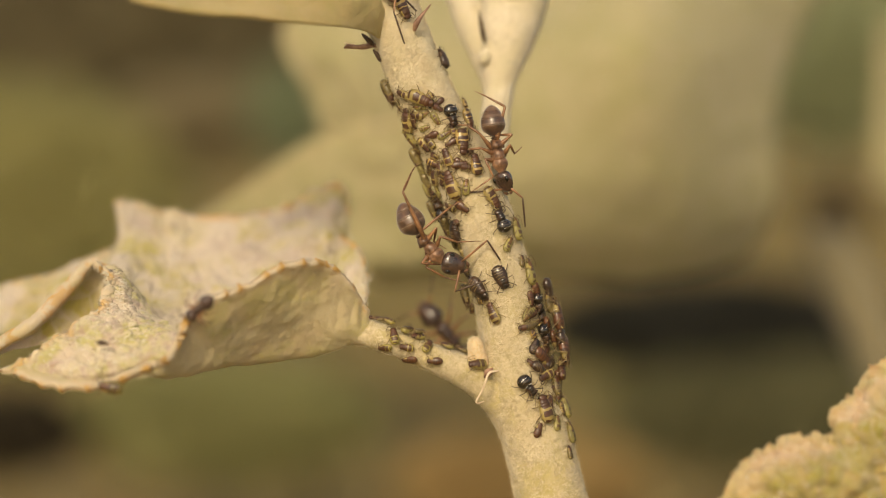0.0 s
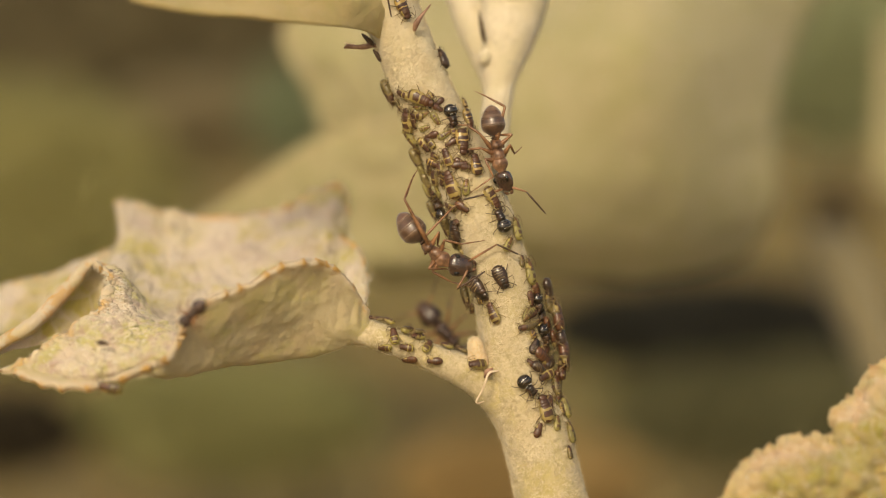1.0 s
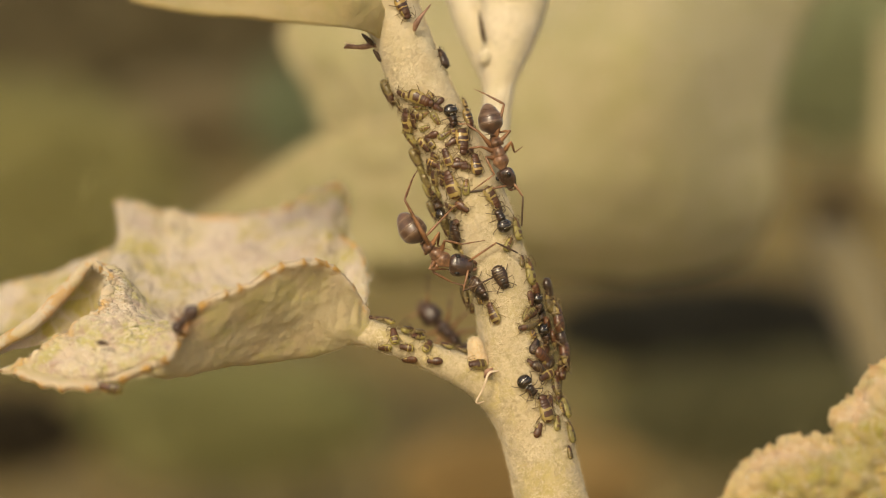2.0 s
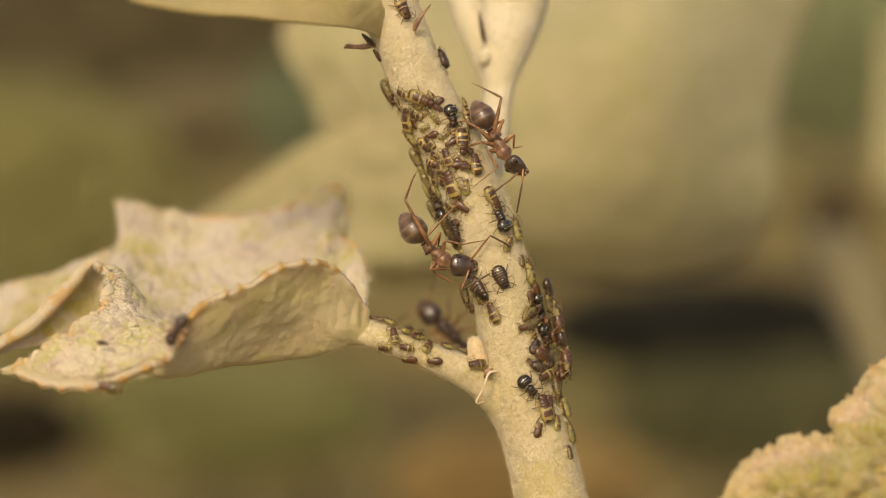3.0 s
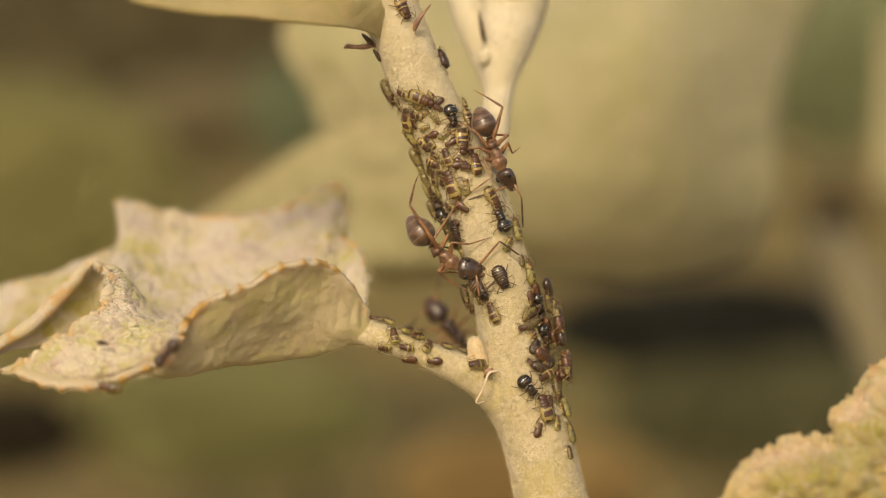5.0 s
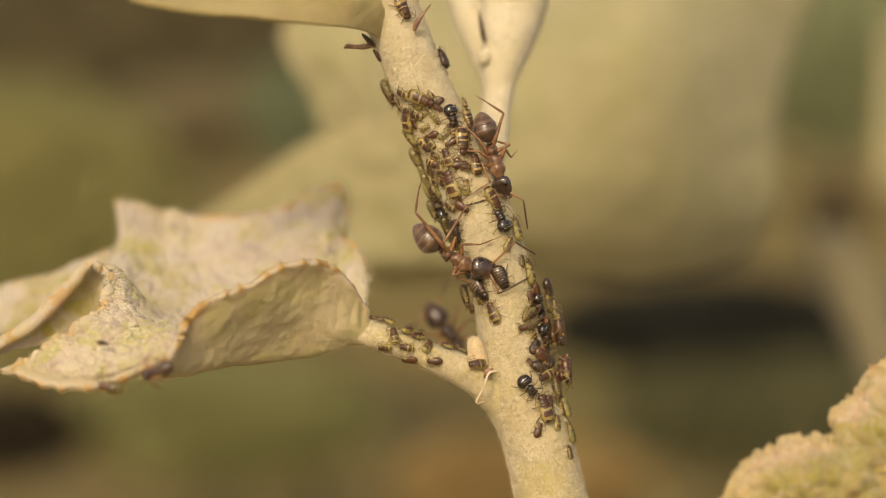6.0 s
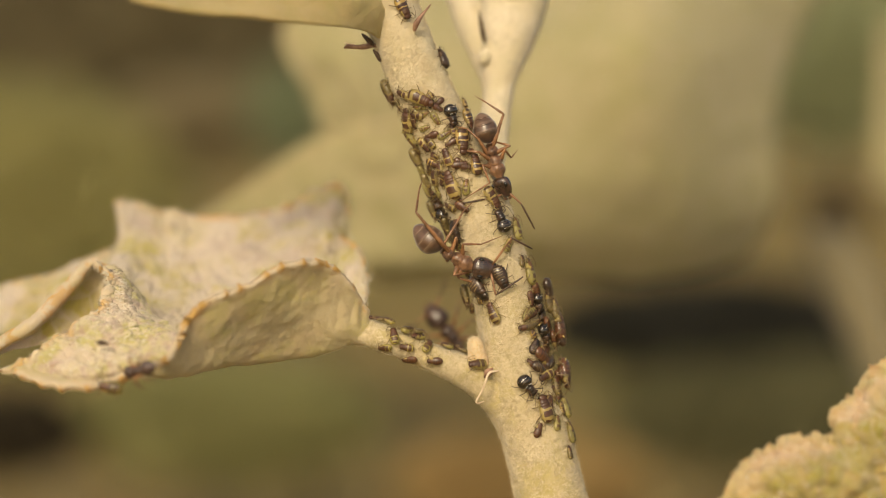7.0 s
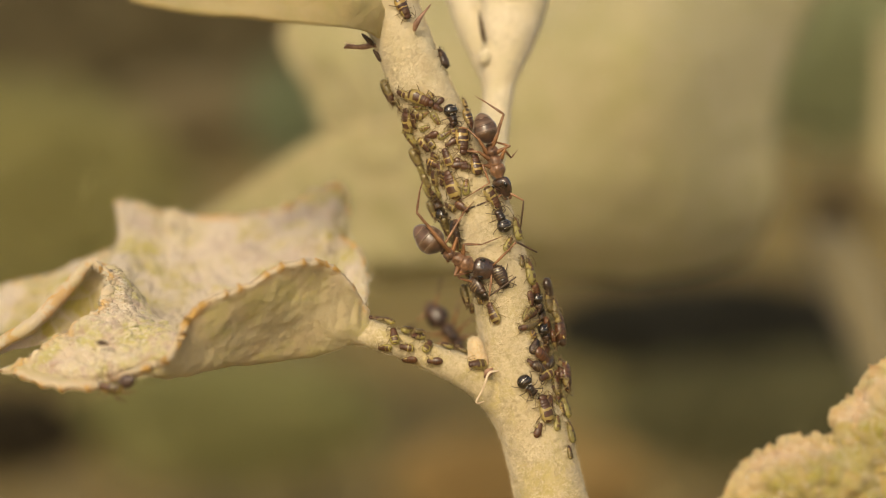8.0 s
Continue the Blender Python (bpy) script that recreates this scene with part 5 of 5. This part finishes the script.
def motions():
    a, p, feet = ANT_A
    rows = facing_rows([(0, -0.64, -1.57, 0.33, -48), (0.4, -0.58, -1.58, 0.24, -47), (0.8, -0.37, -1.62, 0.09, -41), (1.7, -0.34, -1.62, 0.06, -40), (3.3, -0.28, -1.63, 0.03, -40), (4.2, -0.25, -1.64, 0, -40), (4.7, -0.12, -1.64, 0, -41),
                        (5.2, 0.34, -1.72, -0.14, -38), (5.8, 0.72, -1.8, -0.17, -31), (6.2, 0.80, -1.82, -0.19, -29), (7.0, 0.83, -1.82, -0.18, -29), (8.0, 0.87, -1.82, -0.19, -29)])
    walk(a, rows)
    plant_feet(ANT_A, facing(-0.28, -1.63, 0.03,-40), rows, (5.8,))
    swing(p["head"], [(0, 19, 0), (0.5, 21, 0), (1, 22, 0), (1.7, 22, 0), (2.8, 23, 0), (3.6, 23, 0), (4.5, 19, 0), (5.8, 10, 0), (6.5, 7, 0), (7.2, 8, 0), (8, 6, 0)])
    swing(p["gaster"], [(0, 0, 0), (1, 3, 0), (3.3, 0, 0), (4.7, 2, 0), (5.8, 0, 0), (8, 2, 0)])
    swing(p["antenna0"], [(0, -24, 0), (0.25, -30, 0), (0.5, -38, 0), (0.75, -32, 0), (1, -44, 0), (1.25, -50, 0), (1.5, -58, 0), (1.7, -52, 0), (2.3, -32, 0), (2.8, -20, 0), (3.1, -26, 0), (3.3, -20, 0), (3.6, -28, 0), (4, -21, 0), (4.5, -28, 0), (4.7, -34, 0), (5.2, -12, 0), (5.8, -35, 0), (6.2, -22, 0), (6.5, -29, 0), (7, -17, 0), (7.4, -28, 0), (8, -24, 0)])
    swing(p["tip0"], [(0, -14, 0), (0.5, 10, 0), (1, 27, 0), (1.5, 40, 0), (1.7, 34, 0), (2.8, 6, 0), (3.3, 0, 0), (3.6, 12, 0), (4, -6, 0), (4.5, -19, 0), (5.2, 8, 0), (5.8, 20, 0), (6.2, -4, 0), (6.6, 10, 0), (7, 0, 0), (7.5, 14, 0), (8, 10, 0)])
    swing(p["antenna1"], [(0, 4, 0), (0.25, 18, 0), (0.5, 30, 0), (0.75, 2, 0), (1, -24, 0), (1.5, -7, 0), (1.7, -12, 0), (2.3, -6, 0), (2.8, -14, 0), (3.3, -20, 0), (3.6, -12, 0), (4, 12, 0), (4.5, 21, 0), (4.7, 18, 0), (5.2, 22, 0), (5.8, 33, 0), (6.2, 28, 0), (6.6, 14, 0), (7, 20, 0), (7.5, 26, 0), (8, 4, 0)])
    swing(p["tip1"], [(0, -20, 0), (0.5, -60, 0), (1, 10, 0), (1.5, -20, 0), (2.8, 0, 0), (3.3, 0, 0), (4, -34, 0), (4.5, -12, 0), (5.2, -20, 0), (5.8, -50, 0), (6.2, -44, 0), (7, -30, 0), (7.5, -20, 0), (8, -10, 0)])
    a, p, feet = ANT_B
    rows = facing_rows([(0, 3.01, -0.41, 5.27, -79), (1.0, 3.01, -0.41, 5.27, -79), (1.7, 3.01, -0.4, 5.33, -78), (2.3, 3.04, -0.35, 5.57, -67), (2.8, 3.07, -0.29, 5.84, -58), (3.3, 3.07, -0.3, 5.81, -58), (3.7, 3.04, -0.32, 5.72, -60), (4.0, 2.95, -0.36, 5.54, -64), (4.7, 2.92, -0.38, 5.42, -66),
                        (5.3, 2.86, -0.43, 5.18, -70), (5.8, 2.83, -0.47, 5, -73), (8.0, 2.83, -0.48, 4.94, -73)])
    walk(a, rows)
    plant_feet(ANT_B, facing(3.07, -0.3, 5.81,-58), rows)
    swing(p["head"], [(0, -12, 0), (1.0, -10, 0), (1.7, -10, 0), (2.8, 2, 0), (3.6, 0, 0), (4.0, -8, 0), (4.7, -10, 0), (5.8, -16, 0), (8, -16, 0)])
    swing(p["gaster"], [(0, 0, 0), (1.7, 0, 0), (2.8, 0, 0), (4.0, 0, 0), (5.8, 4, 0), (8, 4, 0)])
    swing(p["antenna0"], [(0, 88, 0), (0.25, 82, 0), (0.5, 88, 0), (0.75, 100, 0), (1, 110, 0), (1.25, 104, 0), (1.5, 107, 0), (1.7, 95, 0), (2, 64, 0), (2.3, 36, 0), (2.8, -2, 0), (3.1, 4, 0), (3.3, 0, 0), (3.6, 8, 0), (4, 25, 0), (4.4, 30, 0), (4.7, 40, 0), (5.2, 64, 0), (5.8, 91, 0), (6.2, 96, 0), (6.5, 91, 0), (7, 83, 0), (7.5, 90, 0), (8, 97, 0)])
    swing(p["tip0"], [(0, -37, 0), (0.5, -42, 0), (1, -25, 0), (1.5, -40, 0), (1.7, -40, 0), (2.3, -10, 0), (2.8, 0, 0), (3.3, 0, 0), (4, -6, 0), (4.7, -10, 0), (5.8, -40, 0), (6.5, -45, 0), (7, -12, 0), (7.5, -40, 0), (8, -60, 0)])
    swing(p["antenna1"], [(0, 0, 0), (1, 8, 0), (1.7, -4, 0), (2.8, 0, 0), (4, 8, 0), (4.7, 0, 0), (5.8, 10, 0), (7, 4, 0), (8, 14, 0)])
    a, p, feet = ANT_C
    walk(a, facing_rows([(0, 0.27, 5.66, -6.39, 132), (1, 0.2, 5.66, -6.39, 132), (2, 0.27, 5.68, -6.3, 134), (3.4, 0.34, 5.7, -6.19, 136), (4, 0.51, 5.7, -6.19, 132), (4.7, 0.58, 5.71, -6.16, 130), (5.8, 0.51, 5.65, -6.46, 128), (6.5, 0.54, 5.62, -6.58, 128), (8, 0.54, 5.64, -6.49, 128)]))
    swing(p["antenna0"], [(0, 0, 0), (0.6, 20, 0), (1.2, -6, 0), (1.7, 20, 0), (2.8, -10, 0), (3.3, 24, 0), (4, -16, 0), (4.5, 30, 0), (5.8, 36, 0), (6.5, 30, 0), (7.6, 44, 0), (8, 36, 0)])
    swing(p["antenna1"], [(0, 0, 0), (0.7, -16, 0), (1.7, 8, 0), (3, -12, 0), (4.4, 6, 0), (6, -14, 0), (8, 0, 0)])
    a, p, feet = ANT_D
    walk(a, facing_rows([(0, -12.49, -7.69, -1.54, -142), (0.5, -12.55, -7.7, -1.6, -140), (1.0, -12.81, -7.94, -1.75, -138), (1.7, -13.09, -8.17, -1.9, -138), (2.8, -13.43, -8.48, -2.38, -130), (3.2, -13.62, -8.62, -2.55, -128), (4.0, -13.7, -8.64, -2.66, -126), (4.5, -13.83, -8.83, -3.08, -130), (5.2, -14.09, -8.98, -3.78, -138),
                         (5.8, -14.41, -8.93, -4.47, -150), (6.2, -14.82, -8.82, -4.47, -165), (6.5, -15.1, -8.73, -4.53, -160), (7.0, -15.54, -8.52, -4.5, -165), (7.4, -15.82, -8.43, -4.56, -158), (7.7, -16.11, -8.28, -4.78, -150), (8.0, -16.69, -8.09, -5.38, -160)], 42))
    for k in range(6):
        swing(p["leg%d" % k], [(0.25 * i, 9 * (-1) ** (i + k), 0) for i in range(33)])
    a, p, feet = ANT_E
    walk(a, facing_rows([(0, -3.42, 1.12, 15.85, -70), (0.3, -3.35, 1.14, 15.94, -71), (0.75, -3.45, 1.13, 15.88, -72), (0.95, -3.66, 1.34, 16.89, -70), (1.2, -4.09, 1.6, 18.09, -68), (2.0, -4.39, 1.75, 18.83, -66), (8.0, -4.57, 1.85, 19.28, -66)]))
    swing(p["antenna0"], [(0, 0, 0), (0.25, 6, 0), (0.5, 2, 0), (0.8, -8, 0), (8, 0, 0)])
    swing(p["antenna1"], [(0, 0, 0), (0.3, -10, 0), (0.5, -4, 0), (8, 0, 0)])
    walk(WANDERER, [(t, on_branch(STEM, s, r, h, up)) for t, s, r, h, up in (
        (0, 0.2825, 80, 160, 0.72), (0.5, 0.2775, 80, 162, 0.68), (1.7, 0.2775, 80, 160, 0.67), (2.8, 0.2675, 80, 156, 0.72), (4.0, 0.2650, 80, 160, 0.65), (4.7, 0.2625, 80, 162, 0.69), (5.8, 0.2575, 80, 157, 0.64), (6.4, 0.2525, 80, 155, 0.54), (7.2, 0.2500, 80, 159, 0.48), (8.0, 0.2450, 80, 156, 0.47))])
    walk(SHIFTER, [(t, on_branch(STEM, s, r, h, up)) for t, s, r, h, up in (
        (0, 0.3300, 80, -4, 0.75), (1.7, 0.3275, 80, -7, 0.75), (2.8, 0.3250, 80, -3, 0.75), (4.7, 0.3250, 80, -1, 0.75), (5.8, 0.3200, 80, -6, 0.75), (8.0, 0.3150, 80, -8, 0.75))])


motions()
